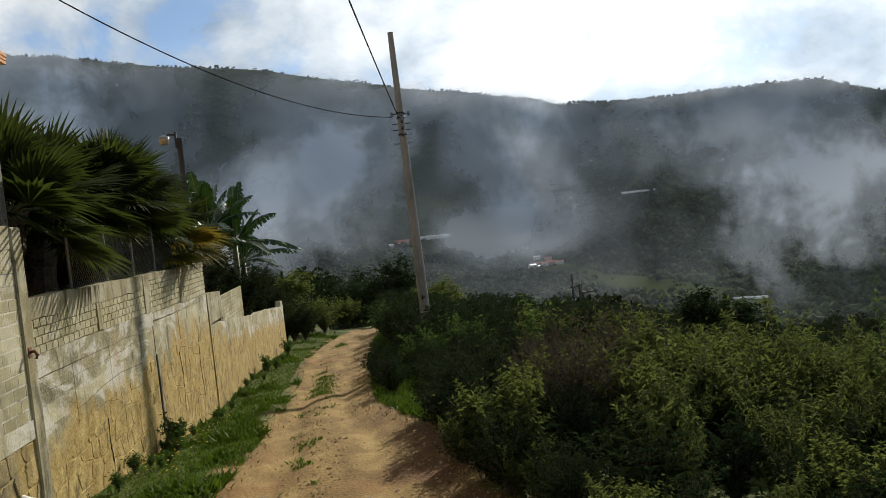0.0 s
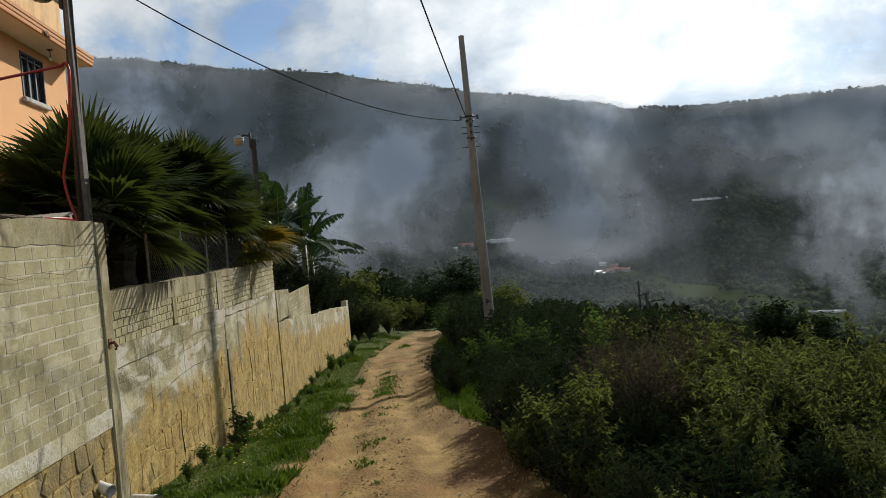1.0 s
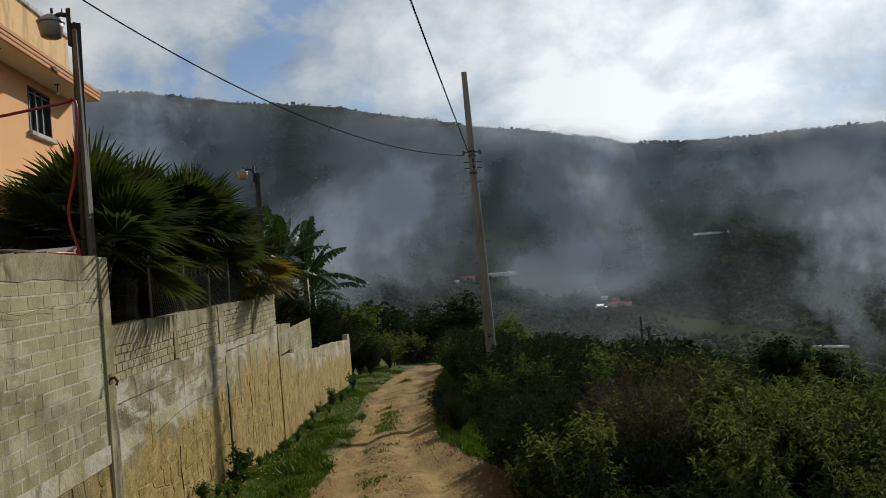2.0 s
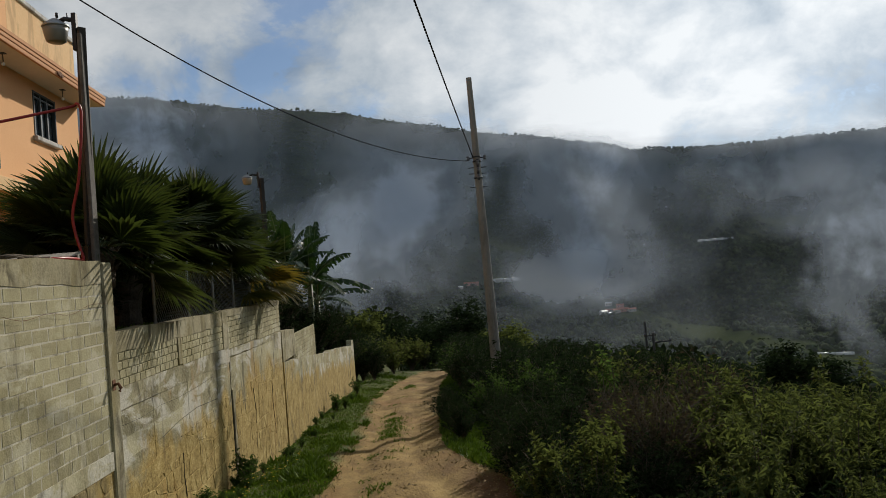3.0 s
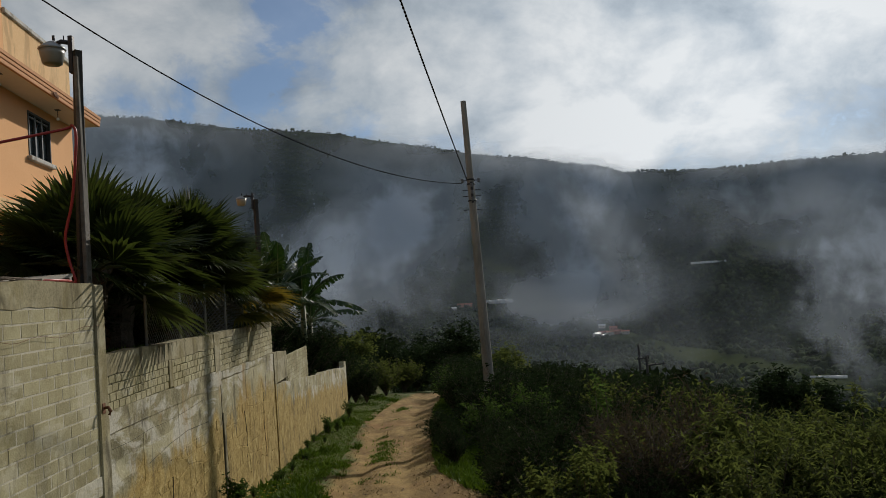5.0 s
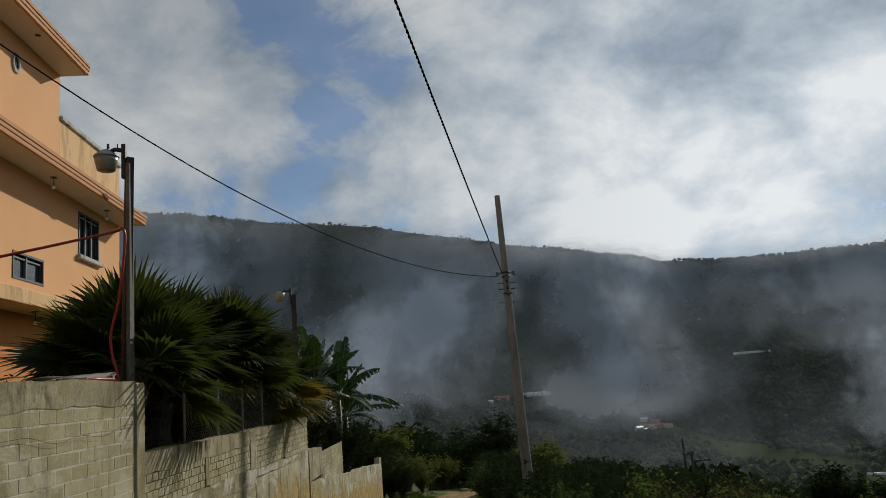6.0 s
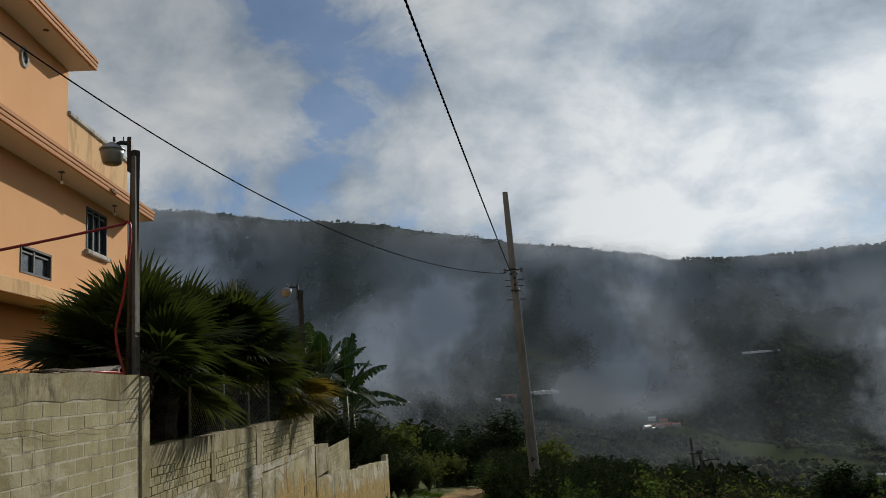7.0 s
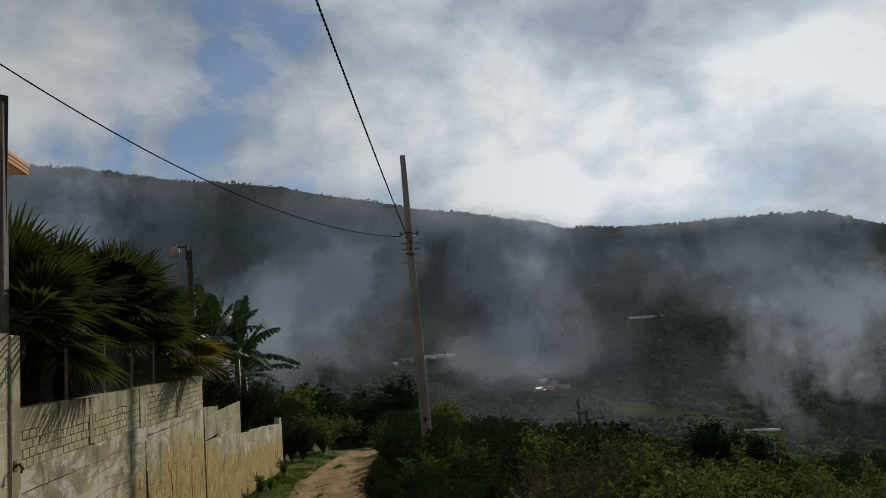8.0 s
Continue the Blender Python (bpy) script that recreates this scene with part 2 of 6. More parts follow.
def tube(bm, points, radii, sides=8, caps=True):
    """A tapered tube along points."""
    points = [Vector(p) for p in points]
    rings = []
    for i, p in enumerate(points):
        d = (points[min(i + 1, len(points) - 1)] - points[max(i - 1, 0)]).normalized()
        a = d.cross(Vector((0, 0, 1)) if abs(d.z) < 0.9 else Vector((1, 0, 0))).normalized()
        b = d.cross(a)
        r = radii[i] if isinstance(radii, (list, tuple)) else radii
        rings.append([bm.verts.new(p + (a * math.cos(2 * math.pi * k / sides) + b * math.sin(2 * math.pi * k / sides)) * r) for k in range(sides)])
    for lo, hi in zip(rings, rings[1:]):
        for k in range(sides):
            bm.faces.new((lo[k], lo[(k + 1) % sides], hi[(k + 1) % sides], hi[k]))
    if caps:
        bm.faces.new(rings[0][::-1])
        bm.faces.new(rings[-1])


def piped(name, points, radii, mat, parent=None, sides=8, label=""):
    bm = bmesh.new()
    tube(bm, points, radii, sides)
    bmesh.ops.recalc_face_normals(bm, faces=bm.faces)
    return part(name, bm, mat, parent, label, smooth=True)


def sag(a, b, drop, steps=24):
    a, b = Vector(a), Vector(b)
    return [a.lerp(b, i / steps) - Vector((0, 0, drop * 4 * (i / steps) * (1 - i / steps))) for i in range(steps + 1)]


# ---- the lie of the land ----
ROAD_Z = ([-400, -30, 0, 18, 40, 60, 90, 130], [30, 3.0, 0, -2.07, -3.8, -6.5, -12, -22])
ROAD_L = ([-10, 0, 7, 12, 16, 25, 30, 36, 44, 60], [-1.5, -1.5, -1.60, -1.62, -1.70, -2.0, -1.85, -1.25, 0.3, 4.0])
ROAD_R = ([-10, 0, 6.8, 9.4, 10.6, 12.9, 16, 22, 30, 36, 44, 60], [0.7, 0.6, 0.62, 0.60, 0.28, -0.08, -0.12, -0.05, 0.15, 0.7, 2.3, 6.0])
WALL_X = -3.05
TERRACE = ([-40, 7.3, 7.6, 15.6, 15.9, 20.4, 20.7, 30, 33, 45], [1.4, 1.2, 0.95, 0.9, 0.25, 0.1, -0.75, -1.5, -2.9, -3.6])
RIDGE = ([-60, -40, -32, -27.4, -23.7, -18.8, -13, -4.9, 3, 9.7, 13.5, 16.1, 20.4, 25.2, 27.7, 30.5, 33.8, 35.5, 37.5, 45, 60],
         [5, 8.6, 10.9, 12.25, 13.3, 13.4, 12.75, 11.98, 10.3, 9.1, 8.35, 7.45, 7.15, 7.0, 6.95, 6.75, 6.65, 5.9, 5.2, 4.6, 4])


SPUR = ([7, 11.5, 15.8, 18.8, 21.9, 25, 29], [1260, 1232, 1033, 860, 771, 700, 622])
# meadows: bearing, distance, half width, half depth
MEADOWS = ((6.8, 1730, 2.3, 40), (13.2, 1575, 1.7, 45), (28.0, 1730, 4.0, 50), (21.5, 1575, 2.4, 30), (9.0, 1190, 2.2, 55), (24.5, 1640, 1.6, 25), (-8, 1500, 3.0, 30), (28.2, 575, 2.4, 55))


def meadow(az, r):
    """How far a place is open grass, not wood, 0 to 1 (arrays)."""
    crown = np.interp(az, *SPUR)
    ragged_edge = fractal(az * 0.9, r * 0.02, 9, 3)
    open_land = smooth_step(10.5, 12, az) * (1 - smooth_step(26, 28, az)) * smooth_step(-130, -80, r - crown + 40 * ragged_edge) * (1 - smooth_step(10, 30, r - crown + 12 * ragged_edge))
    for a, d, wide, deep in MEADOWS:
        q = np.hypot((az - a) / wide, (r - d + 14 * (az - a)) / deep) + 0.5 * ragged_edge
        open_land = np.maximum(open_land, 1 - smooth_step(0.75, 1.05, q))
    return open_land


def fractal(x, y, seed=0.0, octaves=4, gain=0.5):
    """Smooth noise on arrays, from sums of warped waves."""
    total, amp, norm = np.zeros_like(x), 1.0, 0.0
    rng = np.random.RandomState(int(seed * 10) + 7)
    for o in range(octaves):
        f = 2.0 ** o
        for k in range(4):
            a = rng.uniform(0, 2 * math.pi)
            ph = rng.uniform(0, 2 * math.pi, 2)
            u = (x * math.cos(a) + y * math.sin(a)) * f
            v = (-x * math.sin(a) + y * math.cos(a)) * f
            total += amp * np.sin(u + 1.3 * np.sin(v * 0.7 + ph[1]) + ph[0]) * 0.5
        norm += amp
        amp *= gain
    return total / norm


def smooth_step(a, b, x):
    t = np.clip((x - a) / (b - a), 0, 1)
    return t * t * (3 - 2 * t)


def height(x, y):
    """Ground height at x, y (arrays)."""
    x, y = np.asarray(x, float), np.asarray(y, float)
    base = np.interp(y, *ROAD_Z)
    left, right = np.interp(y, *ROAD_L), np.interp(y, *ROAD_R)
    mid, half = (left + right) / 2, (right - left) / 2
    u = (x - mid) / half
    on = 1 - smooth_step(0.85, 1.15, np.abs(u))
    near = base + on * (-0.06 * np.exp(-((np.abs(u) - 0.50) / 0.20) ** 2)) + (1 - on) * 0.05
    near += 0.014 * fractal(x * 2.4, y * 0.45, 1, 3) + 0.006 * fractal(x * 8, y * 4.5, 2)
    near += smooth_step(0.2, 1.2, left - x) * np.interp(y, [3, 6.5, 14, 20], [0.10, -0.12, -0.14, 0.10])
    drop = np.maximum(x - right - 0.3, 0)
    near -= 0.10 * drop + 0.006 * np.minimum(drop, 40) ** 2
    behind = smooth_step(WALL_X - 0.20, WALL_X - 0.30, x)
    bank = np.interp(y, *TERRACE) + 0.03 * np.clip(WALL_X - x, 0, 30) + 0.05 * fractal(x * 1.1, y * 1.3, 3)
    near = near * (1 - behind) + bank * behind
    r = np.maximum(np.hypot(x, y), 1e-6)
    az = np.degrees(np.arctan2(x, y))
    crest = np.interp(az, *RIDGE)
    far_r = np.array([60, 150, 400, 800, 1050, 1350, 1600, 2000, 2500, 3200, 4500])
    low = np.array([-13, -12.5, -9.6, -6.0, -4.5, -1.7, 0.3, 0, 0, 0, 0])
    share = np.array([0, 0, 0, 0, 0, 0.0, 0.02, 0.52, 1.0, 0.55, 0.0])
    angle = np.interp(r, far_r, low) + np.interp(r, far_r, share) * crest
    # a grassy spur that falls away behind its crest
    crown = np.interp(az, *SPUR)
    on_spur = smooth_step(7, 12, az) * (1 - smooth_step(27, 33, az))
    rough = np.interp(r, [100, 500, 1200, 1700, 2200, 2500], [0, 0.9, 0.7, 0.45, 0.3, 0.06])
    angle += rough * (1 - 0.85 * on_spur * np.exp(-((r - crown) / 260) ** 2)) * fractal(az * 0.16, r * 0.0042, 4, 5)
    angle += on_spur * (0.22 * np.exp(-((r - crown) / 70) ** 2) - 1.5 * smooth_step(crown + 15, crown + 170, r) * (1 - smooth_step(crown + 230, crown + 480, r)))
    # ribs and gullies that run down the mountain
    rib = 1 - 2 * np.abs(np.sin(az * 0.30 + 0.9 * np.sin(r * 0.0022 + az * 0.11) + 0.5 * fractal(az * 0.2, r * 0.003, 17, 3)))
    angle += np.interp(r, [950, 1300, 1700, 2100, 2450, 2520], [0, 0.30, 0.85, 0.85, 0.30, 0.0]) * rib
    far = EYE + r * np.tan(np.radians(angle))
    back = smooth_step(75, 115, np.abs(az))
    far = far * (1 - back) + back * (8 + 0.06 * r)
    w = smooth_step(50, 140, r)
    return near * (1 - w) + far * w


def ground_z(x, y):
    return float(height(np.array([x]), np.array([y]))[0])


def make_ground():
    az = np.concatenate([np.arange(-180, -48, 3.0), np.arange(-48, 52, 0.38), np.arange(52, 180, 3.0)])
    rr = [0.6]
    while rr[-1] < 4400:
        rr.append(rr[-1] * (1.021 if rr[-1] < 60 else 1.024))
    rr = np.array(rr)
    A, R = np.meshgrid(np.radians(az), rr, indexing="ij")
    x, y = R * np.sin(A), R * np.cos(A)
    z = height(x, y)
    na, nr = x.shape
    verts = np.concatenate([np.stack([x, y, z], -1).reshape(-1, 3), [[0, 0, ground_z(0, 0)]]])
    i, j = np.meshgrid(np.arange(na), np.arange(nr - 1), indexing="ij")
    k = (i + 1) % na
    quads = np.stack([i * nr + j, i * nr + j + 1, k * nr + j + 1, k * nr + j], -1).reshape(-1, 4).tolist()
    hub = na * nr
    quads += [[hub, a * nr, ((a + 1) % na) * nr] for a in range(na)]
    ob = raw("ground", verts, quads, GROUND, smooth=True)
    vx, vy = verts[:, 0], verts[:, 1]
    left, right = np.interp(vy, *ROAD_L), np.interp(vy, *ROAD_R)
    edge = 0.16 * fractal(vx * 3.1, vy * 2.7, 5) + 0.08 * fractal(vx * 11, vy * 9, 6)
    road = smooth_step(-0.12, 0.12, vx - left + edge) * smooth_step(-0.2, 0.25, right + 0.45 - vx + edge * 1.5)
    road *= 1 - smooth_step(44, 60, np.hypot(vx, vy))
    u = (vx - (left + right) / 2)
    middle = np.exp(-((u + 0.12) / 0.16) ** 2) * smooth_step(0.12, 0.42, fractal(vx * 1.6, vy * 0.75, 8)) * (vy > 5)
    half = (right - left) / 2
    rut = np.exp(-((np.abs(u) / half - 0.50) / 0.20) ** 2) * (0.6 + 0.5 * fractal(vx * 2.0, vy * 0.6, 21))
    field = meadow(np.degrees(np.arctan2(vx, vy)), np.hypot(vx, vy))
    red = smooth_step(-0.55, 0.0, vx - right + edge * 2) * smooth_step(12.0, 8.5, vy) * smooth_step(-0.25, 0.25, fractal(vx * 1.7, vy * 1.2, 31) + 0.3)
    for name, values in (("road", road), ("middle", middle), ("rut", rut), ("field", field), ("red", red)):
        attribute = ob.data.attributes.new(name, "FLOAT", "POINT")
        attribute.data.foreach_set("value", values.astype(np.float32))
    ob.data.update()
    return tagged(ob, "sloping ground with an ochre dirt track, grass verges and wooded valley", "ground", kind="structure")


def ground_look(nn):
    p = where(nn)
    road = nn.add("Attribute", attribute_name="road").outputs["Fac"]
    middle = nn.add("Attribute", attribute_name="middle").outputs["Fac"]
    field = nn.add("Attribute", attribute_name="field").outputs["Fac"]
    fine = nn.noise(p, 34.0, 8.0, 0.68)
    pebbles = nn.add("TexVoronoi", Vector=p, Scale=26.0).outputs["Distance"]
    broad = nn.noise(nn.vec("MULTIPLY", p, (1, 0.4, 1)), 2.2, 6.0, 0.65, 0.5)
    tone = nn.math("ADD", nn.math("MULTIPLY", fine, 0.5), nn.math("MULTIPLY", broad, 0.5))
    dirt = nn.ramp(tone, (0.38, (0.088, 0.049, 0.014)), (0.5, (0.218, 0.139, 0.047)), (0.64, (0.385, 0.268, 0.100)))
    rut = nn.add("Attribute", attribute_name="rut").outputs["Fac"]
    dirt = nn.mix(nn.math("MULTIPLY", rut, 0.6, clamp=True), dirt, nn.ramp(broad, (0.38, (0.19, 0.118, 0.040)), (0.62, (0.405, 0.286, 0.108))))
    damp = nn.ramp(nn.noise(p, 0.55, 4.0, 0.6, 0.6), (0.50, 0.0), (0.66, 0.75))
    dirt = nn.mix(nn.math("MULTIPLY", damp, 0.75), dirt, (0.23, 0.120, 0.045))
    red = nn.add("Attribute", attribute_name="red").outputs["Fac"]
    dirt = nn.mix(nn.math("MULTIPLY", red, 0.85), dirt, nn.ramp(fine, (0.3, (0.055, 0.026, 0.011)), (0.7, (0.16, 0.075, 0.030))))
    grass = nn.mix(nn.ramp(nn.noise(p, 2.2, 5.0, 0.65, 0.4), (0.42, 0.0), (0.6, 0.85)), nn.ramp(tone, (0.3, (0.030, 0.048, 0.008)), (0.7, (0.09, 0.13, 0.022))), nn.ramp(fine, (0.3, (0.05, 0.040, 0.014)), (0.7, (0.14, 0.120, 0.045))))
    woods = nn.ramp(nn.noise(p, 0.05, 7.0, 0.65), (0.3, (0.008, 0.014, 0.007)), (0.7, (0.030, 0.044, 0.018)))
    meadow = nn.ramp(nn.noise(p, 0.03, 5.0), (0.3, (0.022, 0.032, 0.012)), (0.7, (0.052, 0.064, 0.025)))
    woods = nn.mix(field, woods, meadow)
    away = nn.ramp(nn.math("DIVIDE", nn.vec("LENGTH", p), 100.0), (0.45, 0.0), (0.9, 1.0))
    color = nn.mix(away, grass, woods)
    color = nn.mix(road, color, dirt)
    color = nn.mix(nn.math("MULTIPLY", middle, nn.math("MULTIPLY", road, 0.6)), color, (0.10, 0.11, 0.03))
    relief = nn.math("ADD", nn.math("MULTIPLY", fine, 0.6), nn.math("MULTIPLY", pebbles, 0.5))
    close = nn.math("SUBTRACT", 1.0, away)
    return surface(nn, color, 0.95, bumped(nn, relief, nn.math("MULTIPLY", close, 0.55), 0.03), 0.0, nn.math("MULTIPLY", close, 0.15))


GROUND = material("earth", ground_look)
make_ground()


# ---- mist in the valley ----
def mist_look(scale, wisps, density, seed):
    def make(nn):
        way = nn.vec("NORMALIZE", where(nn))
        p = nn.vec("ADD", nn.vec("MULTIPLY", way, (1, 1, 0.9)), (seed * 3.7, seed * 1.9, seed * 5.3))
        edge = nn.add("Attribute", attribute_name="edge").outputs["Fac"]
        fluff = nn.noise(p, scale, 5.0, 0.5, 0.3)
        wisp = nn.noise(p, scale * 3.0, 6.0, 0.55, 0.4)
        drift = nn.math("ADD", nn.math("MULTIPLY", nn.math("SUBTRACT", fluff, 0.5), 2.2), nn.math("MULTIPLY", nn.math("SUBTRACT", wisp, 0.5), wisps))
        thick = nn.ramp(nn.math("ADD", edge, drift), (0.08, 0.0), (0.50, 0.36), (1.0, 1.0), smooth=True)
        fade = nn.ramp(edge, (0.0, 0.0), (0.22, 1.0), smooth=True)
        alpha = nn.math("MULTIPLY", nn.math("MULTIPLY", thick, fade), density, clamp=True)
        tint = (0.80, 0.87, 0.975)
        body = blend_shaders(nn, 0.5, nn.add("BsdfDiffuse", Color=tint), nn.add("BsdfTranslucent", Color=tint))
        return blend_shaders(nn, alpha, nn.add("BsdfTransparent"), body)
    return make


def mist_bank(az0, el0, wide, tall, share, density, scale=6.0, wisps=0.7, lean=0.0, over=1.0):
    """A drift of mist round a bearing and a height, with half width and half height, all in degrees, that hangs before the slope: share is its part of the way to it; over, how far it rises past the ridge."""
    a, e = np.meshgrid(np.linspace(-1, 1, 48), np.linspace(-1, 1, 36), indexing="ij")
    az, el = az0 + wide * a + lean * e, el0 + tall * e
    reach = np.geomspace(260, 2450, 110)
    way = np.radians(az0 + wide * a[:, :1])
    rise = np.degrees(np.arctan((height(reach * np.sin(way), reach * np.cos(way)) - EYE) / reach))
    rise = np.maximum.accumulate(rise, axis=1) + np.arange(110) * 1e-6
    rad = np.array([np.interp(el[i], rise[i], reach) for i in range(len(el))])
    # the veil stands off smoothly from the folds of the slope
    for _ in range(10):
        padded = np.pad(rad, 1, mode="edge")
        rad = (padded[:-2, 1:-1] + padded[2:, 1:-1] + padded[1:-1, :-2] + padded[1:-1, 2:] + rad) / 5
    rad = rad * share
    x, y, z = rad * np.sin(np.radians(az)), rad * np.cos(np.radians(az)), EYE + rad * np.tan(np.radians(el))
    na, ne = a.shape
    i, j = np.meshgrid(np.arange(na - 1), np.arange(ne - 1), indexing="ij")
    quads = np.stack([i * ne + j, (i + 1) * ne + j, (i + 1) * ne + j + 1, i * ne + j + 1], -1).reshape(-1, 4)
    mat = material("mist", mist_look(scale, wisps, density, share * 7 + az0 * 0.1))
    ob = raw("mist_bank", np.stack([x, y, z], -1).reshape(-1, 3), quads, mat, smooth=True)
    fall = np.clip((np.exp(-2.2 * (a * a + e * e)) - 0.111) / 0.889, 0, 1)
    ridge = np.interp(az, *RIDGE) + over
    fall *= 1 - smooth_step(ridge - 1.0, ridge, el)
    attribute = ob.data.attributes.new("edge", "FLOAT", "POINT")
    attribute.data.foreach_set("value", fall.ravel().astype(np.float32))
    return tagged(ob, "thin grey-white mist drifting in the valley", "mist", "mist in the valley", "stuff")


mist_bank(4, 8.0, 75, 14, 0.86, 0.36, 6.0, 0.6)
mist_bank(6, -3.5, 60, 9, 0.80, 0.13, 6.0, 0.6)
mist_bank(-2.5, 4.2, 10, 10, 0.70, 0.86, 9.0, 0.7, 2.0)
mist_bank(-8, 1.5, 10, 6, 0.56, 0.48, 9.0, 0.8)
mist_bank(12.0, 4.6, 9, 10, 0.64, 0.95, 7.0, 0.8, -1.5, 0.8)
mist_bank(-23, 10, 12, 8, 0.74, 0.95, 10.0, 0.8, -2.0, 3.0)
mist_bank(33, -0.5, 10, 9, 0.52, 0.80, 11.0, 0.9, 3.0)
mist_bank(10.0, -1.6, 7, 4.0, 0.60, 0.34, 10.0, 0.8)
mist_bank(26, 5.0, 15, 5.5, 0.78, 0.60, 8.0, 0.7)

GLASS = material("window_glass", lambda nn: surface(nn, (0.035, 0.045, 0.05), 0.06, None, 0.0, 0.6))
DARK_FRAME = plain("dark_window_frame", (0.10, 0.11, 0.11), 0.45, 0.3)
GREY_TRIM = plain("grey_trim", (0.06, 0.064, 0.062), 0.6)
COPING = speckled("pale_coping", (0.42, 0.41, 0.38), (0.62, 0.60, 0.56), 24.0, stain=((0.16, 0.13, 0.09), 0.5))
PARAPET = speckled("stained_parapet", (0.70, 0.43, 0.20), (0.82, 0.56, 0.30), 16.0, rough=0.9, bump=0.2, stain=((0.30, 0.17, 0.08), 0.4), coarse=0.9)
RUST = plain("rusty_metal", (0.16, 0.07, 0.03), 0.8, 0.3)
STEEL = plain("galvanised_steel", (0.34, 0.35, 0.36), 0.45, 0.7)
DARK_STEEL = plain("dark_steel", (0.05, 0.05, 0.055), 0.5, 0.6)
OLD_WOOD = speckled("weathered_wood", (0.09, 0.08, 0.07), (0.24, 0.22, 0.19), 30.0, rough=0.85, bump=0.5, stain=((0.05, 0.045, 0.04), 0.5))
DARK_WOOD = speckled("dark_wood", (0.028, 0.026, 0.024), (0.075, 0.068, 0.06), 30.0, rough=0.8, bump=0.5)
PALE_WOOD = speckled("bleached_plank", (0.22, 0.205, 0.175), (0.38, 0.36, 0.31), 30.0, rough=0.85, bump=0.4)
POLE = speckled("pole_concrete", (0.20, 0.185, 0.16), (0.33, 0.31, 0.275), 20.0, rough=0.9, bump=0.25, stain=((0.11, 0.10, 0.085), 0.5), coarse=0.7)
RED_HOSE = plain("red_plastic", (0.32, 0.022, 0.018), 0.42)
CABLE = plain("black_cable", (0.010, 0.010, 0.011), 0.85, 0.0, 0.08)
PVC = plain("white_plastic", (0.74, 0.72, 0.66), 0.45)
BULB = material("bulb_glass", lambda nn: surface(nn, (0.85, 0.84, 0.8), 0.12, None, 0.0, 0.6))
BOWL = material("lamp_bowl", lambda nn: surface(nn, (0.26, 0.25, 0.22), 0.35, bumped(nn, nn.noise(where(nn), 60.0, 3.0), 0.2, 0.003), 0.0, 0.5))
AMBER_BOWL = material("amber_bowl", lambda nn: surface(nn, (0.46, 0.38, 0.27), 0.3, None, 0.0, 0.5))

X = WALL_X
PIECE_MESHES = {}


def piece(name, parent, lo, hi, mat, ease=0.0025):
    """A block or brick with chamfered front edges; alike pieces share one mesh."""
    size = tuple(round(b - a, 3) for a, b in zip(lo, hi))
    key = (size, mat.name)
    if key not in PIECE_MESHES:
        bm = bmesh.new()
        sx, sy, sz = size
        back = [bm.verts.new((0, y, z)) for y, z in ((0, 0), (sy, 0), (sy, sz), (0, sz))]
        rim = [bm.verts.new((sx - ease, y, z)) for y, z in ((0, 0), (sy, 0), (sy, sz), (0, sz))]
        face = [bm.verts.new((sx, y, z)) for y, z in ((ease, ease), (sy - ease, ease), (sy - ease, sz - ease), (ease, sz - ease))]
        for a, b in ((back, rim), (rim, face)):
            for k in range(4):
                bm.faces.new((a[k], a[(k + 1) % 4], b[(k + 1) % 4], b[k]))
        bm.faces.new(face)
        me = bpy.data.meshes.new(name)
        bm.to_mesh(me)
        bm.free()
        me.materials.append(mat)
        PIECE_MESHES[key] = me
    ob = new(name, PIECE_MESHES[key])
    ob.location = lo
    ob.parent = parent
    return ob


def courses(parent, y0, y1, z0, z1, rows, length, mat, rng, name="block", joint=0.012, face=None, sink=0.03):
    """Lay rows of blocks in a running bond on the wall's face."""
    face = X if face is None else face
    step = (z1 - z0) / rows
    for r in range(rows):
        y = y0 - (length / 2 if r % 2 else 0)
        while y < y1 - 0.04:
            a, b = max(y, y0), min(y + length - joint, y1)
            if b - a > 0.045:
                out = rng.choice((0.0, 0.0006, 0.0012, 0.002))
                b = a + round((b - a) / 0.03) * 0.03 - 0.002 if b < y + length - joint - 0.001 or a > y else b
                ob = piece(name, parent, (face - sink, a, z0 + r * step + joint / 2), (face, b, z0 + (r + 1) * step - joint / 2), mat)
                ob.location.x += out
                ob.location.z += rng.uniform(-0.003, 0.003)
                ob.rotation_euler.x = rng.uniform(-0.01, 0.01)
            y += length


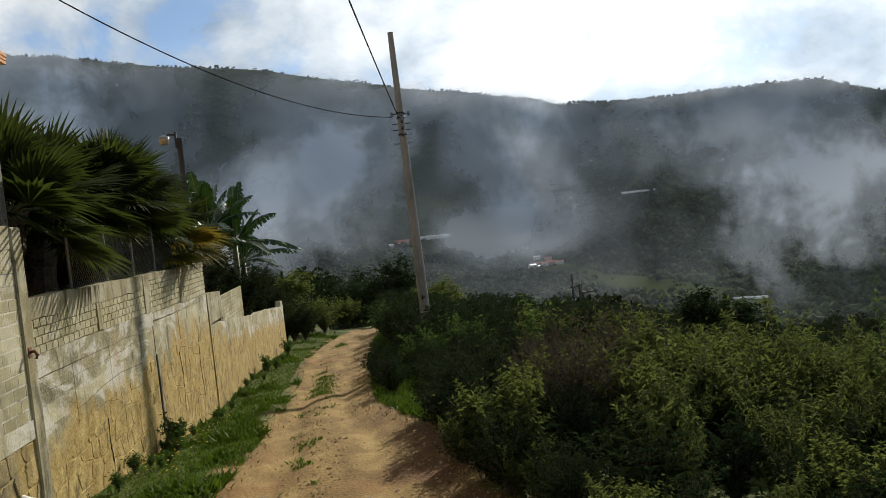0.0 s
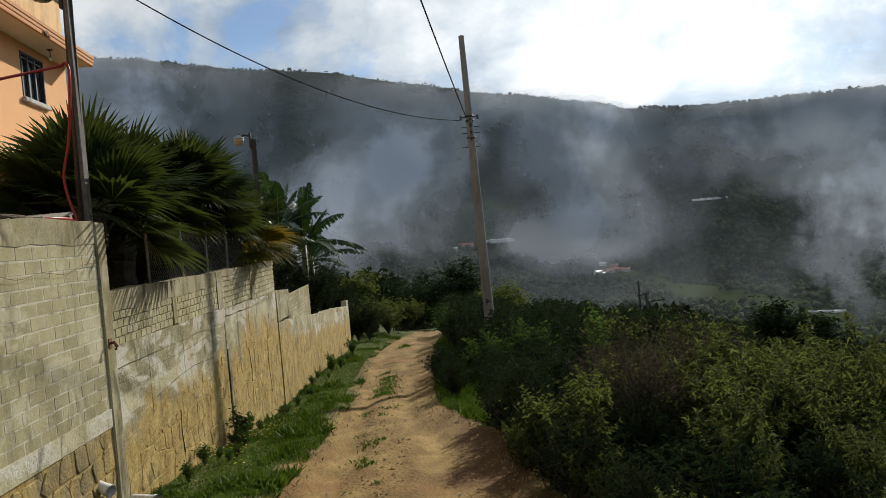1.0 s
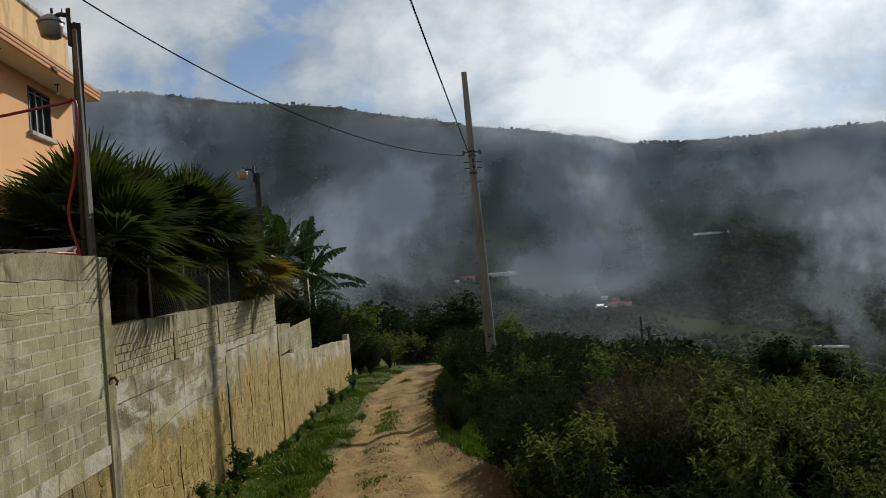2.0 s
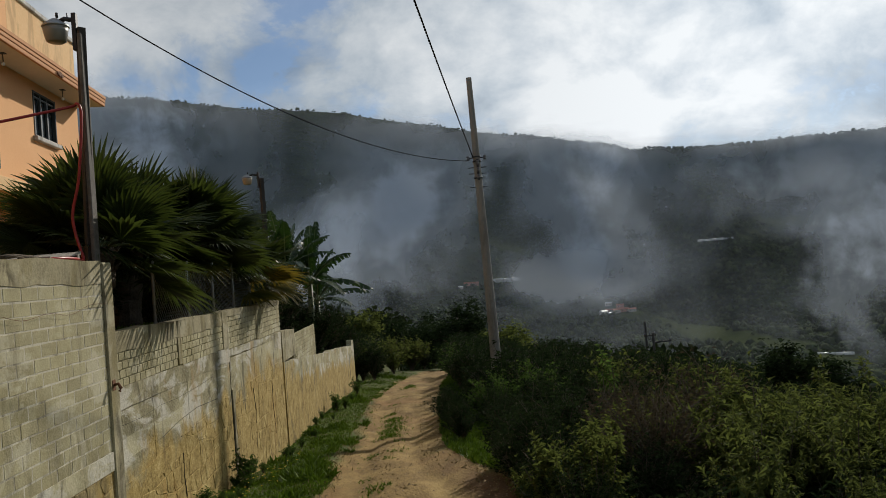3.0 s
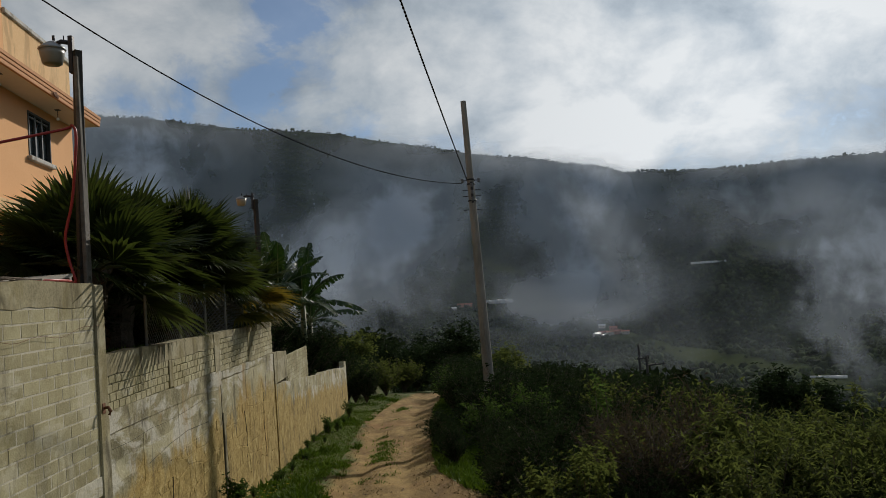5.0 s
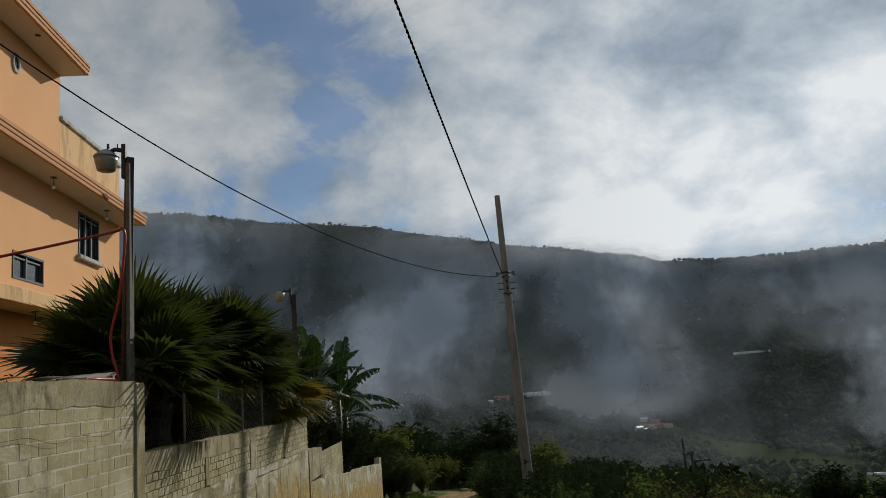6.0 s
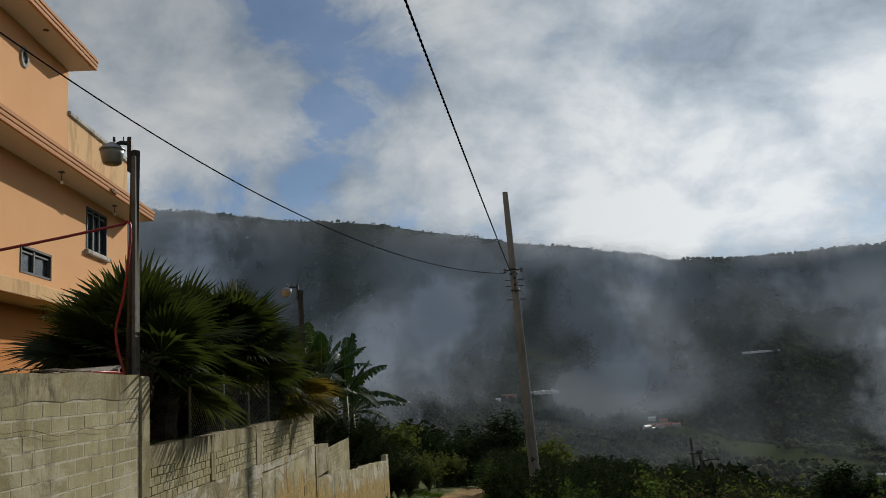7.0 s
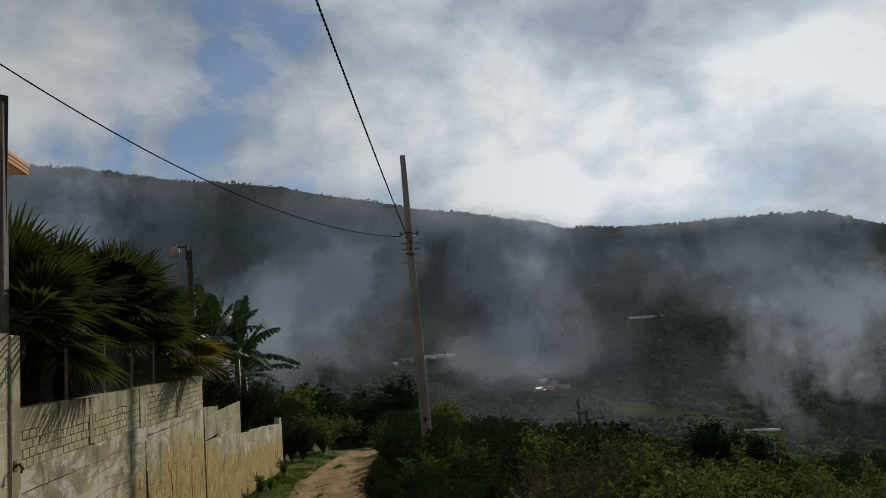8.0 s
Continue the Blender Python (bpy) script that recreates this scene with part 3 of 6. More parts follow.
def stones(parent, y0, y1, top, bottom, size, rng, mat, single=True, wide=(1.1, 2.6), joint=0.012, proud=0.012):
    """Irregular close-set rubble in wavering rows on the wall's face, between two sloping lines."""
    verts, faces = [], []
    bed = lambda r, y: -3.1 + r * size + size * (0.22 * math.sin(y * 2.3 + r * 1.9) + 0.13 * math.sin(y * 5.1 + r * 4.3))
    for r in range(int(3.4 / size)):
        y = y0 + rng.uniform(-0.8, 0) * size
        lean = rng.uniform(-0.25, 0.25) * size
        while y < y1:
            w = size * rng.uniform(*wide)
            tilt = rng.uniform(-0.25, 0.25) * size
            a, b = max(y, y0) + joint, min(y + w, y1) - joint
            if b - a > 0.05:
                ring = []
                corners = [(a, 0, 1, lean), (b, 0, -1, tilt), (b, 1, -1, tilt), (a, 1, 1, lean)]
                cut = [rng.uniform(0.10, 0.34) for _ in corners]
                for i, (cy, up, way, skew) in enumerate(corners):
                    edge = cy + skew * (up - 0.5)
                    edge = min(max(edge, y0 + 0.004), y1 - 0.004)
                    along = edge + way * cut[i] * min(size, b - a) * 0.9
                    flat = (along, bed(r + up, along) + (joint if up == 0 else -joint))
                    face = bed(r, cy) + (bed(r + 1, cy) - bed(r, cy)) * (cut[i] if up == 0 else 1 - cut[i])
                    ring += [(edge, face), flat] if i in (0, 2) else [flat, (edge, face)]
                cy, cz = sum(p for p, _ in ring) / 8, sum(q for _, q in ring) / 8
                hi, lo = top(cy), bottom(cy) - 0.12
                ring = [(p, min(max(q, lo), hi)) for p, q in ring]
                if max(q for _, q in ring) - min(q for _, q in ring) > 0.05:
                    cz = sum(q for _, q in ring) / 8
                    out = rng.uniform(0.001, proud)
                    local = [(X - 0.03, p, q) for p, q in ring] + [(X + out - proud / 2, p, q) for p, q in ring]
                    local += [(X + out + rng.uniform(-0.003, 0.004), cy + (p - cy) * 0.93, cz + (q - cz) * 0.90) for p, q in ring]
                    polys = [[i + s * 8, (i + 1) % 8 + s * 8, (i + 1) % 8 + (s + 1) * 8, i + (s + 1) * 8] for s in (0, 1) for i in range(8)]
                    polys.append([16 + i for i in range(8)])
                    if single:
                        centre = np.array([X, cy, cz])
                        ob = raw("stone", np.array(local) - centre, polys, mat, parent)
                        ob.location = centre
                    else:
                        n0 = len(verts)
                        verts += local
                        faces += [[v + n0 for v in f] for f in polys]
            y += w
            lean = tilt
    if not single:
        tagged(raw("rubble", verts, faces, mat, parent), "small ochre rubble", kind="stuff")


def slab(name, outline, x0, x1, mat, parent, label=""):
    """A plate on the wall: an outline in y and z, from x0 out to x1."""
    bm = bmesh.new()
    a = [bm.verts.new((x0, y, z)) for y, z in outline]
    b = [bm.verts.new((x1, y, z)) for y, z in outline]
    k = len(outline)
    for i in range(k):
        bm.faces.new((a[i], a[(i + 1) % k], b[(i + 1) % k], b[i]))
    bm.faces.new(a[::-1])
    bm.faces.new(b)
    bmesh.ops.recalc_face_normals(bm, faces=bm.faces)
    return part(name, bm, mat, parent, label)


def ragged(y0, y1, z0, z1, rng, step=0.22, wobble=0.012):
    k = max(2, int((y1 - y0) / step))
    return [(y0 + (y1 - y0) * i / k, z0 + (z1 - z0) * i / k + (rng.uniform(-wobble, wobble) if 0 < i < k else 0)) for i in range(k + 1)]


def crack(parent, points, width=0.007):
    """A thin dark shrinkage crack that stands open in the plaster."""
    bm = bmesh.new()
    tube(bm, [(X + 0.0025, y, z) for y, z in points], width, 4)
    return part("crack", bm, CRACK, parent)


CRACK = plain("crack_shadow", (0.035, 0.032, 0.026), 0.95)


def make_walls():
    rng = random.Random(4)
    low = lambda y: np.interp(y, [-4, 7.2, 11.8, 16.3, 30.5], [0.3, -0.85, -1.42, -1.95, -3.05])
    # the tall wall beside the viewer
    w = thing("wall_west_tall", (0, 0, 0), 0, "tall grey concrete-block wall on a rubble footing", "wall", kind="structure")
    boxed("wall_core", (X - 0.18, -4, 0.05), (X - 0.0006, 7.24, 1.74), MORTAR, w, 0)
    cap = ragged(-4, 7.26, 1.90, 1.90, rng, 0.3, 0.014)
    slab("cap", cap + [(7.26, 1.69)] + ragged(-4, 7.26, 1.685, 1.685, rng, 0.2, 0.02)[::-1], X - 0.19, X + 0.006, CONCRETE, w, "stained concrete cap")
    boxed("corner_post", (X - 0.2, 7.25, -1.4), (X + 0.022, 7.46, 1.885), CONCRETE, w, 0.014, "rough cast concrete post")
    slab("footing_beam", [(-4, 0.30), (4.2, 0.14), (7.25, 0.11), (7.25, -0.06), (4.2, -0.03), (-4, 0.1)], X - 0.18, X + 0.012, WALL_FACE, w, "stained concrete beam")
    boxed("footing", (X - 0.18, -4, -1.5), (X - 0.004, 7.25, 0.04), OCHRE, w, 0)
    # the stepped wall that goes downhill
    s = thing("wall_west_mid", (0, 0, 0), 0, "weathered retaining wall of plaster, small blocks and ochre stone", "wall", kind="structure")
    boxed("wall_core", (X - 0.18, 7.46, 0.44), (X - 0.012, 15.72, 1.17), CONCRETE, s, 0)
    top = ragged(7.465, 11.32, 1.215, 1.19, rng, 0.3, 0.010)
    slab("cap", top + ragged(7.465, 11.32, 1.0, 0.985, rng, 0.25, 0.014)[::-1], X - 0.18, X + 0.006, CONCRETE, s, "stained concrete cap")
    slab("cap", ragged(11.62, 15.74, 1.19, 1.185, rng, 0.3, 0.01) + ragged(11.62, 15.74, 1.10, 1.09, rng, 0.3, 0.006)[::-1], X - 0.18, X + 0.012, CONCRETE, s, "thin concrete cap")
    boxed("pillar", (X - 0.18, 9.30, 0.66), (X + 0.008, 9.44, 0.99), CONCRETE, s, 0.008)
    boxed("pillar", (X - 0.18, 11.32, 0.62), (X + 0.014, 11.62, 1.19), CONCRETE, s, 0.01)
    boxed("pillar", (X - 0.18, 13.55, 0.58), (X + 0.006, 13.70, 1.10), CONCRETE, s, 0.008)
    beam_top = ragged(7.465, 11.6, 0.665, 0.63, rng, 0.3, 0.006)
    slab("beam", beam_top + ragged(7.465, 11.6, 0.45, 0.42, rng, 0.3, 0.012)[::-1], X - 0.1, X + 0.011, WALL_FACE, s, "stained concrete beam")
    slab("beam", ragged(11.6, 15.72, 0.60, 0.53, rng, 0.3, 0.006) + ragged(11.6, 15.72, 0.50, 0.42, rng, 0.3, 0.008)[::-1], X - 0.1, X + 0.008, WALL_FACE, s)
    # plaster panels, with open joints between them
    line = lambda y: np.interp(y, [7.4, 9.2, 11.6, 15.8], [-0.27, -0.16, -0.03, 0.02])
    edges = [7.47, 8.35, 9.55, 10.85, 11.58, 13.2, 15.7]
    for a, b in zip(edges, edges[1:]):
        rows = [0.44, 0.17, -0.04, None] if b < 11.7 else [0.46, None]
        for t, u in zip(rows, rows[1:]):
            g = 0.006
            under = [(y, (line(y) if u is None else u) + rng.uniform(-0.012, 0.012) + g) for y in np.linspace(a + g, b - g, 5)]
            over = [(y, t - g + rng.uniform(-0.008, 0.008)) for y in np.linspace(a + g, b - g, 5)]
            if u is None and t - max(q for _, q in under) < 0.04:
                continue
            slab("plaster_panel", over + under[::-1], X - 0.04, X + rng.uniform(-0.001, 0.005), WALL_FACE, s)
    slab("footing_beam", [(7.47, -0.28), (9.3, -0.17), (9.3, -0.36), (7.47, -0.50)], X - 0.06, X + 0.012, WALL_FACE, s)
    slab("footing", [(7.47, 0.44), (15.72, 0.44), (15.72, -2.6), (7.47, -2.2)], X - 0.18, X - 0.001, WALL_FACE, s, "ochre rubble footing")
    crack(s, [(9.2, -0.17), (9.23, -0.4), (9.2, -0.62), (9.26, -0.9)], 0.008)
    crack(s, [(7.5, 0.30), (8.0, 0.285), (8.6, 0.31), (9.1, 0.29), (9.9, 0.30), (10.7, 0.33)], 0.0035)
    crack(s, [(8.5, -0.05), (9.2, 0.02), (9.9, 0.05), (10.8, 0.0)], 0.0035)
    crack(s, [(13.0, -0.2), (13.1, -0.6), (13.0, -1.2)], 0.005)
    crack(s, [(14.6, -0.1), (14.5, -0.7), (14.6, -1.3)], 0.005)
    boxed("joint_strip", (X - 0.05, 11.60, -1.7), (X + 0.020, 11.71, 0.0), CONCRETE, s, 0.01)
    crack(s, [(11.585, 0.6), (11.59, 0.2), (11.59, -0.1), (11.58, -1.2)], 0.004)
    # third stretch
    f = thing("wall_west_low", (0, 0, 0), 0, "low ochre-stained retaining wall with a short block parapet", "wall", kind="structure")
    boxed("wall_core", (X - 0.18, 17.2, -0.7), (X - 0.012, 20.45, 0.30), CONCRETE, f, 0)
    slab("cap", ragged(15.82, 17.3, 0.53, 0.47, rng, 0.3, 0.02) + [(17.3, -0.1), (15.82, -0.1)], X - 0.18, X + 0.004, CONCRETE, f)
    boxed("edge_strip", (X - 0.1, 15.74, -2.6), (X - 0.03, 15.81, 0.5), CRACK, f, 0.0)
    slab("footing", ragged(15.82, 20.5, -0.1, -0.46, rng, 0.4, 0.02) + ragged(20.5, 29.6, -0.48, -1.15, rng, 0.4, 0.03) + [(29.7, -0.95), (30.4, -1.0), (30.4, -4.4), (15.82, -3.2)], X - 0.18, X + 0.006, WALL_FACE, f, "ochre plaster with dark water streaks")
    # blocks and stones
    courses(w, 4.2, 7.25, 0.115, 1.685, 14, 0.25, BLOCK, rng)
    courses(s, 7.47, 9.30, 0.66, 1.0, 4, 0.15, BLOCK, rng)
    courses(s, 9.44, 11.32, 0.64, 0.985, 4, 0.15, BLOCK, rng)
    courses(s, 11.62, 13.55, 0.60, 1.10, 6, 0.29, BLOCK, rng)
    courses(s, 13.70, 15.72, 0.56, 1.09, 6, 0.29, BLOCK, rng)
    courses(f, 17.3, 20.4, -0.52, 0.36, 10, 0.29, BLOCK, rng)
    stones(w, 4.3, 7.22, lambda y: -0.06, low, 0.19, rng, STONE, wide=(0.9, 1.9), joint=0.006, proud=0.012)
    stones(s, 7.5, 11.55, lambda y: line(y) - (0.22 if y < 9.3 else 0.02), low, 0.22, rng, WALL_FACE, wide=(0.9, 2.2), joint=0.004, proud=0.006)
    stones(s, 11.75, 15.7, lambda y: line(y) - 0.04, low, 0.26, rng, WALL_FACE, wide=(1.0, 2.4), joint=0.003, proud=0.004)
    stones(f, 15.9, 30.2, lambda y: np.interp(y, [15.8, 20.5, 30], [-0.15, -0.52, -1.2]), low, 0.24, rng, WALL_FACE, single=False, wide=(1.2, 2.6), joint=0.004, proud=0.005)


make_walls()


def make_hook():
    hook = thing("iron_hook", (X + 0.02, 7.33, 0.72), 0, "rusty iron hook and wire stub on the concrete post", "hook")
    piped("shank", [(-0.01, 0, 0), (0.05, -0.01, 0.01), (0.075, -0.02, -0.03), (0.06, -0.02, -0.06)], 0.016, RUST, hook, 6)
    boxed("plate", (-0.004, -0.035, -0.05), (0.008, 0.035, 0.05), RUST, hook, 0.003)


make_hook()
bm = bmesh.new()
tube(bm, [p + Vector((0, 0, 0.02 * math.sin(i * 0.9))) for i, p in enumerate(sag((X + 0.03, 4.4, 1.62), (X + 0.03, 7.3, 1.52), 0.12, 26))], 0.0018, 4)
tagged(part("loose_wire", bm, RUST, None), "loose rusty wire hanging on the block wall", "wire")


# ---- the house ----
def window(parent, y0, y1, z0, z1, bars, sill=False):
    win = boxed("window", (-0.10, y0, z0), (-0.06, y1, z1), GLASS, parent, 0)
    t = 0.045
    for lo, hi in (((-0.06, y0, z0), (0.015, y0 + t, z1)), ((-0.06, y1 - t, z0), (0.015, y1, z1)), ((-0.06, y0 + t, z1 - t), (0.012, y1 - t, z1)), ((-0.06, y0 + t, z0), (0.012, y1 - t, z0 + t))):
        boxed("frame", lo, hi, GREY_TRIM, win, 0.004)
    for b in bars:
        y = y0 + (y1 - y0) * b
        boxed("mullion", (-0.058, y - 0.03, z0 + t), (-0.01, y + 0.03, z1 - t), DARK_FRAME, win, 0.004)
    boxed("transom", (-0.058, y0 + t, z1 - 0.12), (-0.02, y1 - t, z1 - 0.085), DARK_FRAME, win, 0.003)
    if sill:
        boxed("sill", (-0.05, y0 - 0.08, z0 - 0.09), (0.09, y1 + 0.08, z0), COPING, win, 0.01)


def holed(parent, x0, x1, y0, y1, z0, z1, holes, mat):
    """A wall with openings through it: a plate pieced together round them."""
    ys = sorted({y0, y1, *[v for hole in holes for v in hole[:2]]})
    zs = sorted({z0, z1, *[v for hole in holes for v in hole[2:]]})
    bm = bmesh.new()
    grid = {}
    for x in (x0, x1):
        for y in ys:
            for z in zs:
                grid[x, y, z] = bm.verts.new((x, y, z))
    solid = lambda i, j: 0 <= i < len(ys) - 1 and 0 <= j < len(zs) - 1 and not any(h[0] <= (ys[i] + ys[i + 1]) / 2 <= h[1] and h[2] <= (zs[j] + zs[j + 1]) / 2 <= h[3] for h in holes)
    for i in range(len(ys) - 1):
        for j in range(len(zs) - 1):
            if not solid(i, j):
                continue
            a, b, c, d = ys[i], ys[i + 1], zs[j], zs[j + 1]
            for x in (x0, x1):
                bm.faces.new([grid[x, y, z] for y, z in ((a, c), (b, c), (b, d), (a, d))])
            for di, dj, p, q in ((-1, 0, (a, c), (a, d)), (1, 0, (b, c), (b, d)), (0, -1, (a, c), (b, c)), (0, 1, (a, d), (b, d))):
                if not solid(i + di, j + dj):
                    bm.faces.new([grid[x0, *p], grid[x1, *p], grid[x1, *q], grid[x0, *q]])
    bmesh.ops.recalc_face_normals(bm, faces=bm.faces)
    return part("wall", bm, mat, parent)


def eave(parent, reach, y0, y1, z, striped):
    boxed("slab_edge", (0.0, y0, z + 0.062), (reach - 0.105, y1, z + 0.225), COPING, parent, 0.0)
    boxed("soffit", (0.0, y0, z), (reach - 0.105, y1, z + 0.06), SOFFIT, parent, 0.004, "cream soffit")
    if striped:
        for k, (out, lo, hi) in enumerate(((0.0, 0.0, 0.076), (0.010, 0.079, 0.153), (0.022, 0.156, 0.235))):
            boxed("fascia", (reach - 0.10, y0, z + lo - (0.006 if k == 0 else 0)), (reach - 0.045 + out, y1 + out, z + hi), FASCIA, parent, 0.008, "terracotta moulding")
    else:
        boxed("fascia", (reach - 0.10, y0, z - 0.006), (reach, y1, z + 0.24), PARAPET, parent, 0.01)


def make_house():
    h = thing("house", (-7.4, 13, 0.2), 4.67, "three-storey apricot house with terracotta eave mouldings", "house")
    dz = -0.2
    tall, small = (2.45, 3.58, 4.86, 5.80), (-0.33, 0.86, 3.98, 4.47)
    shift = lambda hole: (hole[0], hole[1], hole[2] + dz, hole[3] + dz)
    # lowest storey: the shade under the ledge is painted into its render
    holed(h, -0.22, 0.0, -15, 4.92, 0.2 + dz, 3.42 + dz, [], HOUSE_SHADED)
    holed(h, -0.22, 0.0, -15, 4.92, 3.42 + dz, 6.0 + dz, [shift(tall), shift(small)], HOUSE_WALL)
    holed(h, -0.22, 0.0, -15, 1.5, 6.0 + dz, 8.42 + dz, [], HOUSE_WALL)
    holed(h, -0.20, 0.0, 1.505, 4.92, 6.2 + dz, 7.46 + dz, [], PARAPET)
    boxed("coping", (-0.25, 1.51, 7.46 + dz), (0.05, 4.97, 7.56 + dz), COPING, h, 0.012, "pale concrete coping")
    boxed("end_wall", (-9, 4.70, 0.2 + dz), (-0.222, 4.92, 6.0 + dz), HOUSE_WALL, h, 0)
    boxed("end_wall", (-9, 1.28, 6.2 + dz), (-0.222, 1.5, 8.42 + dz), HOUSE_WALL, h, 0)
    boxed("parapet", (-9, 4.72, 6.2 + dz), (-0.205, 4.92, 7.46 + dz), PARAPET, h, 0.01)
    boxed("back_wall", (-9.2, -15, 0.2 + dz), (-9, 4.92, 8.42 + dz), HOUSE_WALL, h, 0)
    boxed("floor_slab", (-9, -15, 5.99 + dz), (-0.001, 4.9, 6.19 + dz), CONCRETE, h, 0)
    boxed("roof", (-9.2, -15, 8.425 + dz), (0.0, 1.55, 8.62 + dz), CONCRETE, h, 0.01)
    eave(h, 0.60, -15, 1.53, 8.40 + dz, True)
    eave(h, 0.66, -15, 4.98, 5.98 + dz, True)
    eave(h, 0.62, -15, 4.96, 3.40 + dz, False)
    for hole, bars, sill in ((tall, (0.36, 0.66), True), (small, (0.46,), False)):
        a = shift(hole)
        window(h, a[0], a[1], a[2], a[3], bars, sill)
    # eight-sided window under the roof
    bm = bmesh.new()
    ring = [[bm.verts.new((x, -0.36 + 0.15 * r * math.cos(math.pi / 8 + k * math.pi / 4), 7.86 + dz + 0.20 * r * math.sin(math.pi / 8 + k * math.pi / 4))) for k in range(8)] for r, x in ((1.0, 0.0), (1.0, 0.03), (0.66, 0.03), (0.66, 0.004))]
    for a, b in zip(ring, ring[1:]):
        for k in range(8):
            bm.faces.new((a[k], a[(k + 1) % 8], b[(k + 1) % 8], b[k]))
    frame_ob = part("octagon_window", bm, COPING, h, "pale octagonal frame")
    bm = bmesh.new()
    bm.faces.new([bm.verts.new((0.004, -0.36 + 0.105 * math.cos(math.pi / 8 + k * math.pi / 4), 7.86 + dz + 0.14 * math.sin(math.pi / 8 + k * math.pi / 4))) for k in range(8)])
    part("pane", bm, GLASS, frame_ob)
    # bulbs on short flexes below the soffits
    for y, z in ((0.55, 5.98), (3.25, 5.98), (-0.1, 3.40), (2.9, 3.40)):
        lamp = piped("pendant_bulb", [(0.30, y, z + dz), (0.30, y, z + dz - 0.16)], 0.008, DARK_STEEL, h, 6)
        bm = bmesh.new()
        bmesh.ops.create_uvsphere(bm, u_segments=10, v_segments=8, radius=0.034, matrix=Matrix.Translation((0.30, y, z + dz - 0.20)))
        part("bulb", bm, BULB, lamp, "bare glass bulb", smooth=True)
        boxed("ceiling_rose", (0.25, y - 0.05, z + dz - 0.015), (0.35, y + 0.05, z + dz - 0.001), DARK_STEEL, lamp, 0.004)
    # broken moulding, with the dark core laid bare
    rng = random.Random(9)
    for _ in range(5):
        y, z = 1.95 + rng.uniform(0, 0.42), 6.0 + dz + rng.uniform(0.0, 0.08)
        bm = bmesh.new()
        bmesh.ops.create_icosphere(bm, subdivisions=1, radius=rng.uniform(0.05, 0.09), matrix=Matrix.Translation((0.64, y, z)) @ Matrix.Diagonal((0.35, 1, 0.7, 1)))
        part("broken_edge", bm, RUST, h)
    piped("rebar", [(0.35, 0.45, 8.6 + dz), (0.35, 0.46, 8.85 + dz)], 0.012, RUST, h, 5)
    piped("vent_hole", [(0.35, -0.30, 8.395 + dz), (0.35, -0.30, 8.41 + dz)], 0.055, RUST, h, 8)


make_house()


# ---- poles, lamps, wires ----
def turned(bm, profile, centre, steps=16):
    rings = [[bm.verts.new((centre[0] + r * math.cos(2 * math.pi * k / steps), centre[1] + r * math.sin(2 * math.pi * k / steps), centre[2] + z)) for k in range(steps)] for r, z in profile]
    for a, b in zip(rings, rings[1:]):
        for k in range(steps):
            bm.faces.new((a[k], a[(k + 1) % steps], b[(k + 1) % steps], b[k]))
    bm.faces.new(rings[0][::-1])
    bm.faces.new(rings[-1])


def make_utility_pole():
    foot, head = Vector((1.72, 20, ground_z(1.72, 20) - 0.3)), Vector((1.56, 20, 6.53))
    u = thing("utility_pole", foot, 0, "tapered grey concrete utility pole with rack and bolts", "utility pole")
    at = lambda z: foot.lerp(head, (z - foot.z) / (head.z - foot.z)) - foot
    bm = bmesh.new()
    tube(bm, [at(foot.z + (head.z - foot.z) * i / 8) for i in range(9)], [0.155 - 0.083 * i / 8 for i in range(9)], 12)
    bmesh.ops.recalc_face_normals(bm, faces=bm.faces)
    part("shaft", bm, POLE, u)
    for z, r in ((4.42, 0.105), (4.30, 0.107), (3.86, 0.112)):
        piped("clamp", [at(z - 0.02), at(z + 0.02)], r + 0.008, DARK_STEEL, u, 12)
    rack = boxed("rack", at(4.05) + Vector((-0.03, -0.15, -0.26)), at(4.05) + Vector((0.03, -0.11, 0.30)), DARK_STEEL, u, 0.006, "dark steel insulator rack")
    for z in (4.25, 4.07, 3.89):
        bm = bmesh.new()
        turned(bm, [(0.022, -0.05), (0.042, -0.045), (0.042, -0.02), (0.026, 0.0), (0.042, 0.02), (0.042, 0.045), (0.022, 0.05)], at(z) + Vector((0, -0.19, 0)), 10)
        part("spool", bm, PVC_GREY, rack, "grey porcelain spool", smooth=True)
    for z in (4.40, 4.14, 3.98, 3.62):
        for side in (-1, 1):
            bolt = piped("bolt", [at(z) + Vector((side * 0.07, 0, 0)), at(z) + Vector((side * 0.24, 0, 0.0))], 0.013, DARK_STEEL, u, 6)
            if z in (4.40,):
                bm = bmesh.new()
                turned(bm, [(0.02, -0.06), (0.045, -0.05), (0.045, -0.02), (0.028, 0.0), (0.045, 0.02), (0.045, 0.05), (0.02, 0.06)], at(z) + Vector((side * 0.22, 0, 0)), 10)
                part("insulator", bm, PVC_GREY, bolt, "", smooth=True)


PVC_GREY = plain("grey_porcelain", (0.16, 0.16, 0.17), 0.3)
make_utility_pole()


